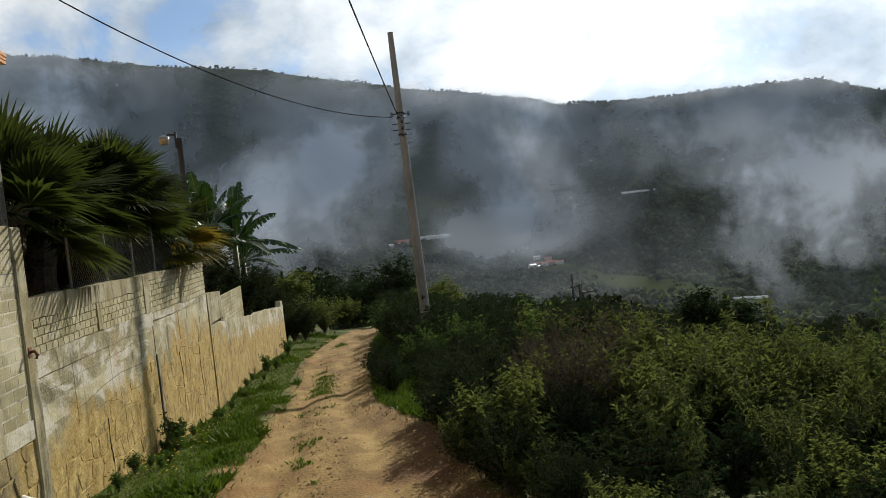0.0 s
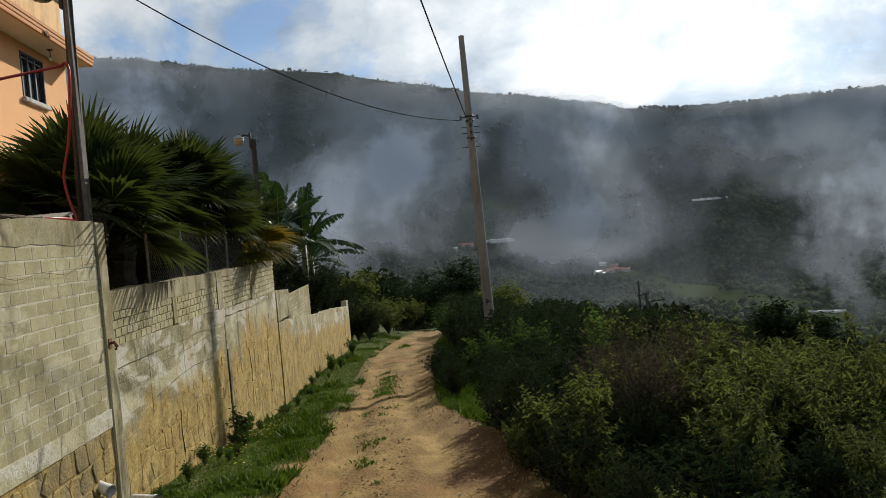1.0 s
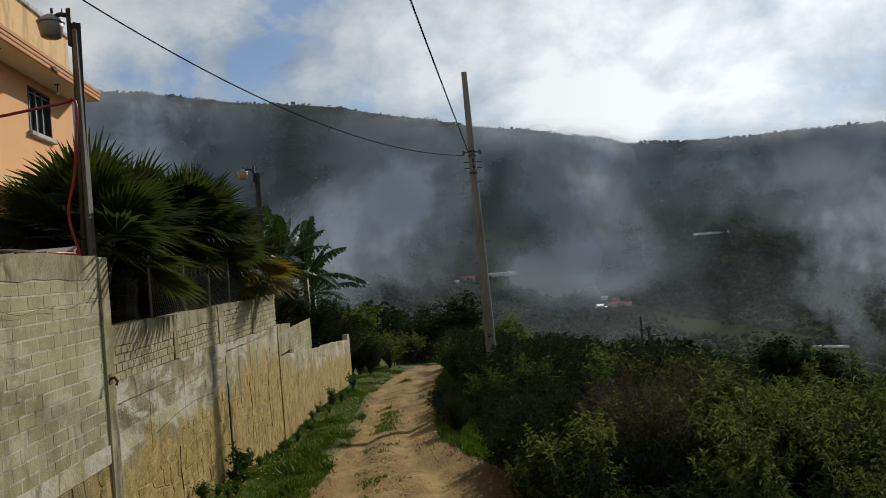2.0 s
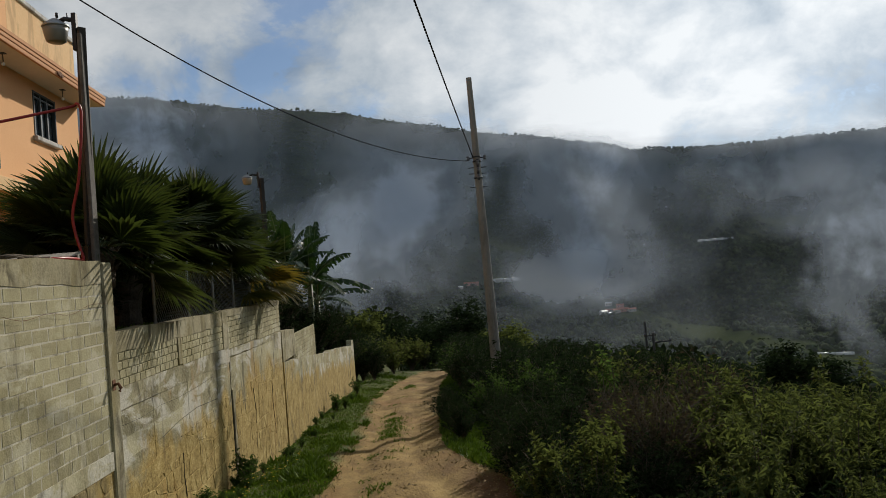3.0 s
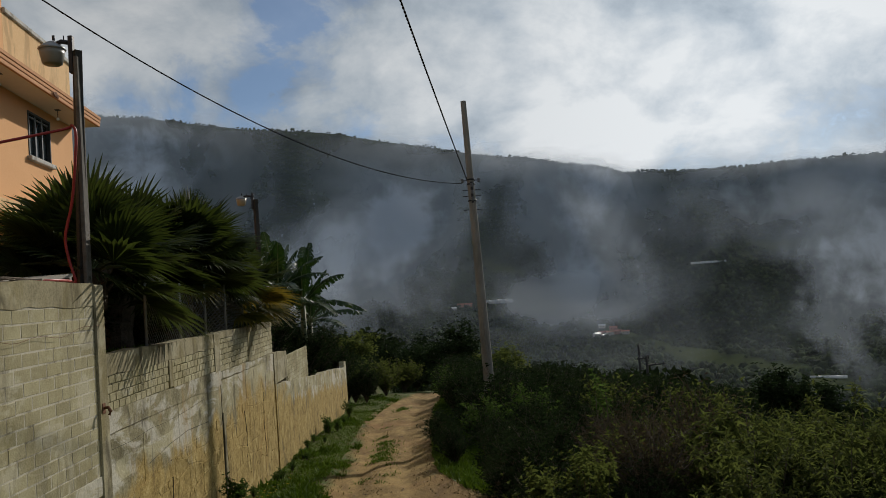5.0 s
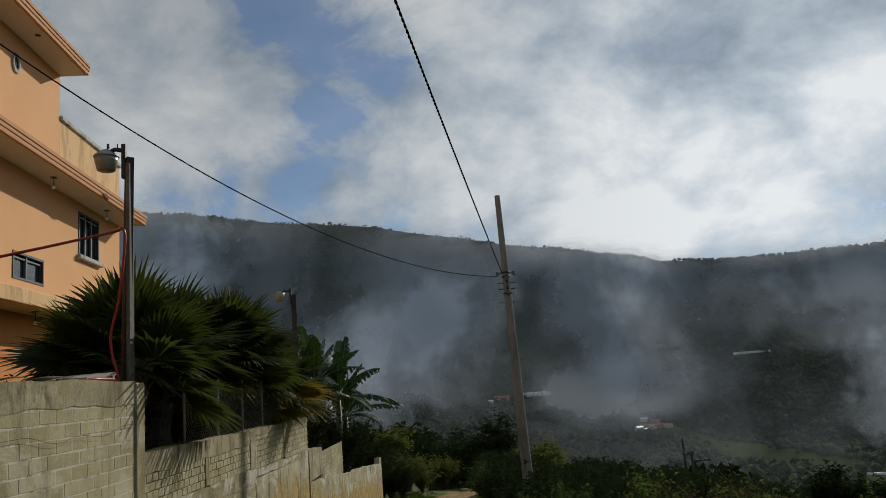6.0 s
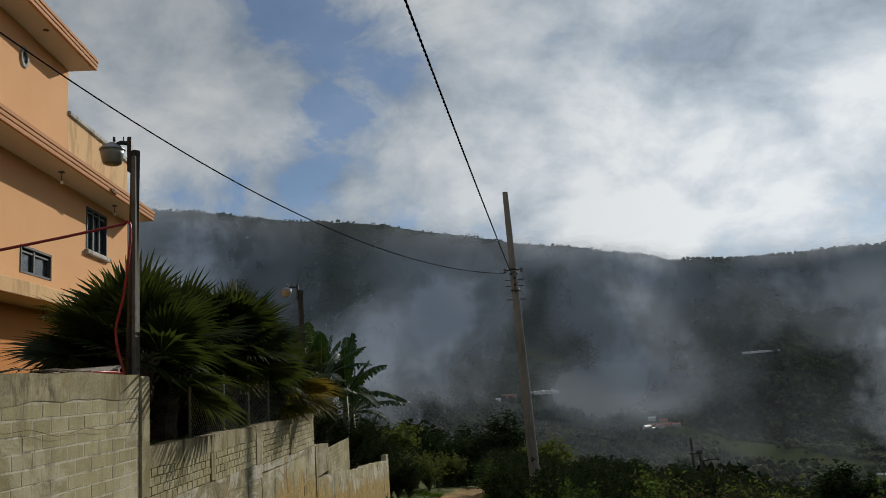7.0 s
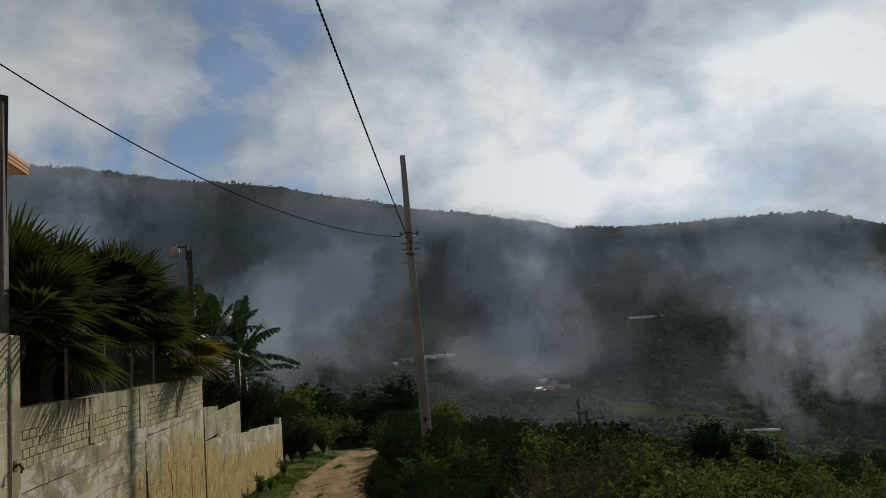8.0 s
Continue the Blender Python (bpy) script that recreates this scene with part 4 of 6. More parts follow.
def street_light(name, foot, head, thick, arm, bowl_mat, label, scale=1.0, wood=OLD_WOOD):
    foot, head = Vector(foot), Vector(head)
    lamp = thing(name, foot, 0, label, "street lamp")
    d = head - foot
    bm = bmesh.new()
    tube(bm, [(0, 0, 0), d * 0.5 + Vector((0.006, 0, 0)), d], [thick * 0.72, thick * 0.70, thick * 0.66], 4)
    bmesh.ops.recalc_face_normals(bm, faces=bm.faces)
    part("post", bm, wood, lamp)
    top = d + Vector((-thick * 0.75, 0, 0.14 * scale))
    boxed("bracket", top + Vector((-0.022, -0.03, -0.42 * scale)), top + Vector((0.022, 0.03, 0.04)), DARK_STEEL, lamp, 0.005)
    tip = top + Vector((-arm, 0, -0.06 * scale))
    piped("arm", [top + Vector((0, 0, -0.03)), top + Vector((-arm * 0.5, 0, -0.012 * scale)), tip], 0.030 * scale, DARK_STEEL, lamp, 8)
    bm = bmesh.new()
    turned(bm, [(0.04 * scale, 0.055 * scale), (0.07 * scale, 0.035 * scale), (0.15 * scale, -0.025 * scale), (0.165 * scale, -0.045 * scale), (0.155 * scale, -0.055 * scale)], tip, 18)
    head_ob = part("housing", bm, STEEL, lamp, "grey metal housing", smooth=True)
    bm = bmesh.new()
    turned(bm, [(0.15 * scale, -0.056 * scale), (0.143 * scale, -0.11 * scale), (0.118 * scale, -0.225 * scale), (0.095 * scale, -0.24 * scale)], tip, 18)
    part("bowl", bm, bowl_mat, head_ob, "ribbed translucent bowl", smooth=True)
    piped("photocell", [tip + Vector((0.02, 0, 0.07 * scale)), tip + Vector((0.02, 0, 0.13 * scale))], 0.018 * scale, DARK_STEEL, head_ob, 8)
    piped("screw", [tip + Vector((0.12, 0, 0.05 * scale)), tip + Vector((0.12, 0, 0.12 * scale))], 0.008 * scale, DARK_STEEL, head_ob, 6)
    return lamp


street_light("street_lamp", (-3.31, 7.62, 1.2), (-3.235, 7.62, 4.24), 0.075, 0.19, BOWL, "street lamp on a weathered timber post behind the wall", 0.8, DARK_WOOD)
street_light("street_lamp", (-3.52, 17.2, 0.1), (-3.50, 17.15, 3.90), 0.085, 0.25, AMBER_BOWL, "street lamp with amber bowl on a dark post", 0.75, DARK_WOOD)

# plank whose paler wood paints the lit right edge of the dark post
tagged(boxed("post_plank", (-3.250, 7.55, 1.2), (-3.212, 7.665, 4.17), OLD_WOOD, None, 0.006), "plank beside the timber lamp post, pale to give the post's lit edge", "plank")


def make_wires():
    def cable(name, points, r, label, twist=0.0):
        bm = bmesh.new()
        if twist:
            strands = []
            for ph in (0, math.pi):
                strands.append([Vector(p) + Vector((math.cos(i * 0.9 + ph), 0, math.sin(i * 0.9 + ph))) * twist for i, p in enumerate(points)])
            for strand in strands:
                tube(bm, strand, r, 5)
        else:
            tube(bm, points, r, 5)
        bmesh.ops.recalc_face_normals(bm, faces=bm.faces)
        tagged(part(name, bm, CABLE, None, "", True), label, "cable")
    cable("power_cable", sag((1.50, 19.9, 4.40), (-4.4, -24, 8.6), 0.5, 1400), 0.009, "twisted black power cable on the concrete pole", 0.007)
    cable("service_wire", sag((1.36, 19.9, 4.32), (-7.04, 6.9, 7.69), 1.14, 60), 0.011, "thin sagging service wire from pole to house")


make_wires()


def make_hose():
    bm = bmesh.new()
    line = sag((-5.6, 4.4, 2.35), (-3.32, 7.52, 3.44), 0.06, 14)
    drop = [(-3.27, 7.5, 3.46), (-3.235, 7.5, 3.38), (-3.25, 7.49, 3.1), (-3.30, 7.49, 2.7), (-3.37, 7.48, 2.4), (-3.36, 7.48, 2.2), (-3.30, 7.47, 1.98), (-3.27, 7.42, 1.915), (-3.20, 7.2, 1.92), (-3.14, 6.9, 1.925), (-3.16, 6.6, 1.92), (-3.4, 6.4, 1.9)]
    pts = [Vector(p) for p in list(line) + drop]
    smooth = []
    for i in range(len(pts) - 1):
        a, b, c, d = pts[max(i - 1, 0)], pts[i], pts[i + 1], pts[min(i + 2, len(pts) - 1)]
        for k in range(4):
            t = k / 4
            smooth.append(0.5 * ((2 * b) + (c - a) * t + (2 * a - 5 * b + 4 * c - d) * t * t + (3 * b - a - 3 * c + d) * t ** 3))
    tube(bm, smooth, 0.014, 7)
    bmesh.ops.recalc_face_normals(bm, faces=bm.faces)
    tagged(part("hose", bm, RED_HOSE, None, "", True), "red plastic hose slung to the lamp post", "hose")


make_hose()


def make_crate():
    c = thing("wooden_crate", (-3.24, 6.9, 1.88), 0, "bleached wooden box of loose boards behind the wall top", "crate")
    bm = bmesh.new()
    for v in box(bm, (-0.34, -0.34, 0.085), (0.07, 0.24, 0.115)):
        v.co.z += 0.16 * min(v.co.y, 0.0)
    part("top_board", bm, PALE_WOOD, c)
    boxed("front_board", (0.02, -0.05, -0.02), (0.045, 0.19, 0.083), OLD_WOOD, c, 0.004)
    boxed("end_board", (-0.32, 0.19, -0.02), (0.05, 0.22, 0.083), OLD_WOOD, c, 0.005)
    boxed("post", (0.046, 0.17, -0.02), (0.07, 0.22, 0.084), PALE_WOOD, c, 0.005)
    boxed("base_board", (-0.32, -0.30, -0.75), (0.03, 0.18, -0.022), OLD_WOOD, c, 0.005)


def make_sticks():
    rng = random.Random(12)
    for i in range(7):
        a = Vector((X - rng.uniform(0.02, 0.15), rng.uniform(5.2, 6.4), 1.912))
        b = a + Vector((rng.uniform(-0.06, 0.06), rng.uniform(0.25, 0.7), rng.uniform(0.0, 0.03)))
        stick = piped("dry_stick", [a, (a + b) / 2 + Vector((0.01, 0, 0.012)), b], [0.008, 0.007, 0.004], BRANCH, None, 5)
        tagged(stick, "dry brown stick lying on the wall top", "stick", "sticks on the wall")


make_crate()


def make_fence():
    f = thing("chain_link_fence", (0, 0, 0), 0, "galvanised chain-link fence on the retaining wall", "fence")
    ys = (8.88, 10.15, 11.33, 12.5, 13.7)
    for y in ys:
        piped("post", [(X - 0.10, y, 1.0), (X - 0.10, y + 0.02, 1.84), (X - 0.10, y + 0.06, 1.92)], 0.019, STEEL, f, 8)
    for a, b in zip(ys, ys[1:]):
        verts, faces = [], []

        def wire(p, q):
            n0 = len(verts)
            r = 0.0022
            for e in (p, q):
                verts.extend([(X - 0.10 + r, e[0], e[1] + r), (X - 0.10 - r, e[0], e[1] + r), (X - 0.10, e[0], e[1] - r)])
            faces.extend([[n0, n0 + 1, n0 + 4, n0 + 3], [n0 + 1, n0 + 2, n0 + 5, n0 + 4], [n0 + 2, n0, n0 + 3, n0 + 5]])
        z0, z1, step = 1.2, 1.80, 0.075
        k = a - (z1 - z0)
        while k < b:
            for sign in (1, -1):
                lo_t, hi_t = max(0.0, (a - k)), min(z1 - z0, b - k)
                if hi_t > lo_t + 0.01:
                    za, zb = (z0 + lo_t, z0 + hi_t) if sign > 0 else (z1 - lo_t, z1 - hi_t)
                    wire((k + lo_t, za), (k + hi_t, zb))
            k += step
        raw("mesh", verts, faces, STEEL, f, "wire mesh")


make_fence()

# two plastic drain pipes at the foot of the tall wall
for place, end in (((-3.10, 6.90, -0.50), (-2.93, 6.80, -0.54)), ((-2.85, 7.10, -0.73), (-2.52, 6.78, -0.66))):
    bm = bmesh.new()
    a, b = Vector(place), Vector(end)
    d = (b - a)
    tube(bm, [a, b], 0.052, 14, caps=False)
    tube(bm, [b, b - d * 0.6], [0.044, 0.042], 14, caps=False)
    tube(bm, [b - d.normalized() * 0.05, b + d.normalized() * 0.002], 0.058, 14, caps=False)
    tagged(part("drain_pipe", bm, PVC, None, "", True), "dirty white plastic drain pipe stub by the wall", "pipe", "drain pipes")


# ---- plants ----
PALM_LEAF = leafy("palm_leaf", (0.007, 0.016, 0.005), (0.050, 0.070, 0.016), (0.11, 0.15, 0.02), 0.45, 1.2, 0.28, 0.26)
PALM_OLD = leafy("yellowing_palm_leaf", (0.022, 0.045, 0.007), (0.13, 0.115, 0.018), (0.4, 0.26, 0.03), 0.6, 2.0, 0.12, 0.3)
PALM_TRUNK = speckled("fibrous_trunk", (0.035, 0.026, 0.018), (0.13, 0.10, 0.07), 30.0, rough=0.95, bump=0.9, depth=0.03)
BANANA_LEAF = leafy("banana_leaf", (0.008, 0.024, 0.006), (0.028, 0.062, 0.014), (0.07, 0.16, 0.02), 0.42, 1.0, 0.3, 0.12)
RIB = plain("leaf_midrib", (0.16, 0.20, 0.09), 0.5)
GREEN_STEM = plain("green_stem", (0.10, 0.12, 0.05), 0.6)
BUSH_A = leafy("olive_leaf", (0.006, 0.010, 0.004), (0.104, 0.126, 0.036), (0.23, 0.28, 0.06), 0.8, 1.1, 0.03, 0.36)
BUSH_B = leafy("fresh_leaf", (0.009, 0.022, 0.006), (0.064, 0.104, 0.026), (0.16, 0.27, 0.05), 0.75, 1.2, 0.04, 0.40)
BUSH_C = leafy("brownish_leaf", (0.014, 0.013, 0.008), (0.072, 0.058, 0.036), (0.12, 0.09, 0.05), 0.8, 1.4, 0.06, 0.28)
# dark green, deep enough to carry the shade inside and under the bushes
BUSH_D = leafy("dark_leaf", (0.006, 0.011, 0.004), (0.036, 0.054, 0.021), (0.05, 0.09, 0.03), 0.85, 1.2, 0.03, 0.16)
BRANCH = speckled("bark", (0.045, 0.035, 0.026), (0.15, 0.12, 0.09), 22.0, rough=0.95, bump=0.8)
GRASS = leafy("grass_blade", (0.026, 0.054, 0.007), (0.140, 0.210, 0.026), (0.26, 0.40, 0.03), 0.6, 1.0, 0.2, 0.4)
DRY_GRASS = leafy("dry_grass", (0.14, 0.11, 0.045), (0.36, 0.29, 0.14), (0.4, 0.3, 0.1), 0.7, 1.0, 0.2, 0.2)
PEBBLE = speckled("pebble", (0.28, 0.20, 0.12), (0.52, 0.41, 0.28), 40.0)
CLOD = speckled("earth_clod", (0.18, 0.115, 0.045), (0.40, 0.28, 0.12), 40.0)
YELLOW = plain("yellow_petal", (0.75, 0.52, 0.03), 0.6)
make_sticks()


def unit(v):
    return v / np.maximum(np.linalg.norm(v, axis=-1, keepdims=True), 1e-9)


def leaf_mesh(base, way, up, length, width, droop=0.15, fold=0.25, simple=True):
    """Many pointed leaves, folded along the midrib (and drooping, if not simple): arrays of places, directions and sizes."""
    k = len(base)
    side = unit(np.cross(way, up))
    nrm = np.cross(side, way)
    L, W = np.broadcast_to(length, k)[:, None], np.broadcast_to(width, k)[:, None]
    mid = base + way * L * 0.45 + nrm * L * droop * 0.35
    tip = base + way * L - nrm * L * droop
    lift = nrm * W * fold
    if simple:
        verts = np.stack([base, mid - side * W * 0.5 + lift, tip, mid + side * W * 0.5 + lift], 1).reshape(-1, 3)
        o = np.arange(k)[:, None] * 4
        return verts, np.concatenate([o + [0, 2, 1], o + [0, 3, 2]])
    verts = np.stack([base, mid - side * W * 0.5 + lift, mid, mid + side * W * 0.5 + lift, tip], 1).reshape(-1, 3)
    o = np.arange(k)[:, None] * 5
    faces = np.concatenate([o + [0, 2, 1], o + [0, 3, 2], o + [1, 2, 4], o + [2, 3, 4]])
    return verts, faces


def rand_dir(k, rng, low=-1.0, high=1.0):
    z = rng.uniform(low, high, k)
    a = rng.uniform(0, 2 * math.pi, k)
    s = np.sqrt(1 - z * z)
    return np.stack([s * np.cos(a), s * np.sin(a), z], 1)


def stem_mesh(paths, radii):
    """Three-sided twigs, all in one mesh: arrays of points (twig, step, xyz)."""
    k, m, _ = paths.shape
    d = unit(np.gradient(paths, axis=1))
    a = unit(np.cross(d, np.array([0.31, 0.17, 0.93])))
    b = np.cross(d, a)
    r = np.broadcast_to(radii, (k, m))[..., None]
    ring = np.stack([paths + r * (a * math.cos(t) + b * math.sin(t)) for t in (0, 2.1, 4.2)], 2)
    o = (np.arange(k)[:, None, None] * m * 3 + np.arange(m - 1)[None, :, None] * 3)
    quads = [np.stack([o + i, o + (i + 1) % 3, o + (i + 1) % 3 + 3, o + i + 3], -1).reshape(-1, 4) for i in range(3)]
    return ring.reshape(-1, 3), np.concatenate(quads)


def shrub(name, label, width, tall, stems, leaves, size, leaf_mat, seed, upright=0.5, category="bush", slim=0.36, tufts=True, cluster=None):
    """A shrub: arching stems from one root, side twigs, leaves along them, tufts at the tips."""
    rng = np.random.RandomState(seed)
    top = thing(name, (0, 0, 0), 0, label, category, "bushes beside the track")
    t = np.linspace(0, 1, 7)
    a = rng.uniform(0, 2 * math.pi, stems)
    reach = width / 2 * np.sqrt(rng.uniform(0.02, 1, stems))
    rise = tall * rng.uniform(0.62, 1.0, stems) * (1 - 0.32 * (reach / (width / 2)) ** 2)
    curve = t[None, :] ** (1.2 + upright)
    px = np.cos(a)[:, None] * reach[:, None] * curve + rng.normal(0, 0.025, (stems, 7)) * t
    py = np.sin(a)[:, None] * reach[:, None] * curve + rng.normal(0, 0.025, (stems, 7)) * t
    pz = rise[:, None] * t[None, :] ** 0.9
    paths = np.stack([px, py, pz], -1)
    # side twigs
    per = 6
    at = rng.uniform(0.10, 0.98, (stems, per))
    idx = np.clip((at * 6).astype(int), 0, 5)
    f = at * 6 - idx
    rows = np.arange(stems)[:, None]
    start = paths[rows, idx] * (1 - f[..., None]) + paths[rows, idx + 1] * f[..., None]
    start = start.reshape(-1, 3)
    out = unit(rand_dir(len(start), rng, -0.1, 0.8) + 0.5 * unit(start * [1, 1, 0.2]))
    long = rng.uniform(0.12, 0.34, len(start))[:, None] * min(1.2, tall / 1.3)
    s = np.linspace(0, 1, 4)
    twigs = start[:, None] + out[:, None] * long[:, None] * s[None, :, None] + np.array([0, 0, 0.08]) * (s ** 2)[None, :, None]
    v1, f1 = stem_mesh(paths[:, ::2], (0.011 * (1 - 0.8 * t[::2]))[None, :] * tall)
    v2, f2 = stem_mesh(twigs[::2][:, [0, 3]], np.array([[0.005, 0.0015]]))
    raw("branching", np.concatenate([v1, v2]), np.concatenate([f1, f2 + len(v1)]), BRANCH, top)
    # leaves
    n1 = int(leaves * 0.72)
    pick, u = rng.randint(0, len(twigs), n1), rng.uniform(0.15, 1.05, n1)
    base = twigs[pick, 0] + (twigs[pick, 3] - twigs[pick, 0]) * u[:, None] + rng.normal(0, 0.018, (n1, 3))
    axis = unit(twigs[pick, 3] - twigs[pick, 0])
    n2 = leaves - n1
    pick2, u2 = rng.randint(0, stems, n2), rng.uniform(0.35, 1.0, n2) ** 0.7
    k = np.clip((u2 * 6).astype(int), 0, 5)
    g = (u2 * 6 - k)[:, None]
    base2 = paths[pick2, k] * (1 - g) + paths[pick2, k + 1] * g
    axis2 = unit(paths[pick2, np.minimum(k + 1, 6)] - paths[pick2, k])
    base, axis = np.concatenate([base, base2]), np.concatenate([axis, axis2])
    way = unit(rand_dir(leaves, rng, -0.5, 0.7) + axis * 0.5)
    up = unit(rand_dir(leaves, rng, 0.0, 1.0) + np.array([0, 0, 0.8]))
    L = size * rng.uniform(0.55, 1.25, leaves)
    v, fc = leaf_mesh(base, way, up, L, L * slim, 0.22, simple=slim > 0.3)
    raw("foliage", v, fc, leaf_mat, top)
    return top


def whorled(name, label, width, tall, stems, leaf, mat, seed, nodes=12, per=3, side=2, slim=0.30, category="bush", simple=True):
    """A stand of upright shoots of uneven height, with whorls of pointed leaves that droop below and close to a tuft at the tip."""
    rng = np.random.RandomState(seed)
    top = thing(name, (0, 0, 0), 0, label, category, "bushes beside the track")
    t = np.linspace(0, 1, 6)
    a = rng.uniform(0, 2 * math.pi, stems)
    q = np.sqrt(rng.uniform(0.0, 1, stems))
    rise = tall * (0.50 + 0.50 * rng.rand(stems) ** 1.3) * (1 - 0.25 * q * q)
    foot = np.stack([np.cos(a) * q, np.sin(a) * q, 0 * a], 1) * width * 0.24
    lean = np.stack([np.cos(a) * q, np.sin(a) * q, 0 * a], 1) * width * 0.26 + rng.normal(0, 0.05, (stems, 3)) * [1, 1, 0]
    main = foot[:, None] + lean[:, None] * (t ** 1.5)[None, :, None] + np.array([0, 0, 1.0]) * (rise[:, None] * t[None])[..., None]
    main += rng.normal(0, 0.012, main.shape) * t[None, :, None]
    k = stems * side
    own, u = np.repeat(np.arange(stems), side), rng.uniform(0.30, 0.85, k)
    i = np.clip((u * 5).astype(int), 0, 4)
    f = (u * 5 - i)[:, None]
    start = main[own, i] * (1 - f) + main[own, i + 1] * f
    out = unit(rand_dir(k, rng, 0.0, 0.5) + [0, 0, 0.75])
    long = (rise[own] * (1.05 - u) * rng.uniform(0.45, 0.95, k))[:, None]
    twigs = start[:, None] + out[:, None] * (long * t[None])[..., None] + np.array([0, 0, 0.06]) * (t ** 2)[None, :, None]
    v1, f1 = stem_mesh(main[:, ::2][:, :3], (np.array([0.008, 0.006, 0.003]))[None, :] * tall)
    v2, f2 = stem_mesh(twigs[:, [0, 5]], np.array([[0.004, 0.0015]]))
    raw("branching", np.concatenate([v1, v2]), np.concatenate([f1, f2 + len(v1)]), BRANCH, top)
    shoots = np.concatenate([main, twigs])
    m = len(shoots)
    u = (np.linspace(0.26, 1.0, nodes)[None] + rng.normal(0, 0.012, (m, nodes))).clip(0.05, 1.0)
    i = np.clip((u * 5).astype(int), 0, 4)
    f = (u * 5 - i)[..., None]
    row = np.arange(m)[:, None]
    at = shoots[row, i] * (1 - f) + shoots[row, i + 1] * f
    axis = unit(shoots[row, i + 1] - shoots[row, i])
    turn = (rng.uniform(0, 6.28, (m, 1)) + np.arange(nodes)[None] * 1.1)[..., None] + np.arange(per) * (2 * math.pi / per) + rng.normal(0, 0.3, (m, nodes, per))
    side_a = unit(np.cross(axis, np.array([0.3, 0.9, 0.1])))
    side_b = np.cross(axis, side_a)
    radial = side_a[:, :, None] * np.cos(turn)[..., None] + side_b[:, :, None] * np.sin(turn)[..., None]
    lift = np.radians(-15 + 75 * u ** 2)[..., None, None] + rng.normal(0, 0.2, (m, nodes, per, 1))
    way = unit((radial * np.cos(lift) + axis[:, :, None] * np.sin(lift)).reshape(-1, 3))
    L = (leaf * (1.15 - 0.55 * u[..., None] ** 3) * rng.uniform(0.65, 1.25, (m, nodes, per))).reshape(-1)
    base = np.repeat(at.reshape(-1, 3), per, 0)
    v, fc = leaf_mesh(base, way, np.repeat(axis.reshape(-1, 3), per, 0), L, L * slim, 0.28, simple=simple)
    raw("foliage", v, fc, mat, top)
    return top


def frond(parent, root, direction, petiole, radius, rng, mat, spread=115):
    """A fan leaf: a stalk and a pleated fan of narrow fingers that bend at the tips."""
    d = unit(np.array(direction, float))
    up = np.array([0, 0, 1.0]) if abs(d[2]) < 0.95 else np.array([1.0, 0, 0])
    side = unit(np.cross(d, up))
    nrm = np.cross(side, d)
    tilt = rng.uniform(-0.5, 0.5)
    side, nrm = side * math.cos(tilt) + nrm * math.sin(tilt), nrm * math.cos(tilt) - side * math.sin(tilt)
    root = np.array(root, float)
    sagv = np.array([0, 0, -0.10 * petiole])
    hub = root + d * petiole + sagv
    bm = bmesh.new()
    tube(bm, [root, root + d * petiole * 0.5 + sagv * 0.2, hub], [0.022, 0.016, 0.011], 5)
    stalk = part("frond", bm, GREEN_STEM, parent)
    k = 40
    th = np.radians(np.linspace(-spread, spread, k) + rng.uniform(-1.5, 1.5, k))
    L = radius * (0.70 + 0.30 * np.cos(th * 0.75)) * rng.uniform(0.9, 1.06, k)
    w = L * math.radians(2 * spread / k) * 0.52
    fwd = np.cos(th)[:, None] * d + np.sin(th)[:, None] * side
    cross = -np.sin(th)[:, None] * d + np.cos(th)[:, None] * side
    cone = 0.12
    mid = hub + fwd * (L * 0.50)[:, None] + nrm * (cone * L * 0.40)[:, None]
    drop = rng.uniform(0.0, 0.10, k) + 0.06 * np.abs(np.sin(th))
    q3 = hub + fwd * (L * 0.74)[:, None] + nrm * (cone * L * 0.5)[:, None] - np.array([0, 0, 1]) * (L * drop * 0.35)[:, None]
    tip = hub + fwd * L[:, None] + nrm * (cone * L * 0.42)[:, None] - np.array([0, 0, 1]) * (L * drop)[:, None]
    lift = nrm * (w * 0.35)[:, None]
    hubs = np.repeat(hub[None], k, 0)
    W = w[:, None]
    verts = np.stack([hubs, mid - cross * W + lift, mid, mid + cross * W + lift, q3 - cross * W * 0.42 + lift * 0.4, q3, q3 + cross * W * 0.42 + lift * 0.4, tip], 1).reshape(-1, 3)
    o = np.arange(k)[:, None] * 8
    tri = [(0, 2, 1), (0, 3, 2), (1, 2, 5), (1, 5, 4), (2, 3, 6), (2, 6, 5), (4, 5, 7), (5, 6, 7)]
    raw("blade", verts, np.concatenate([o + list(f) for f in tri]), mat, stalk)


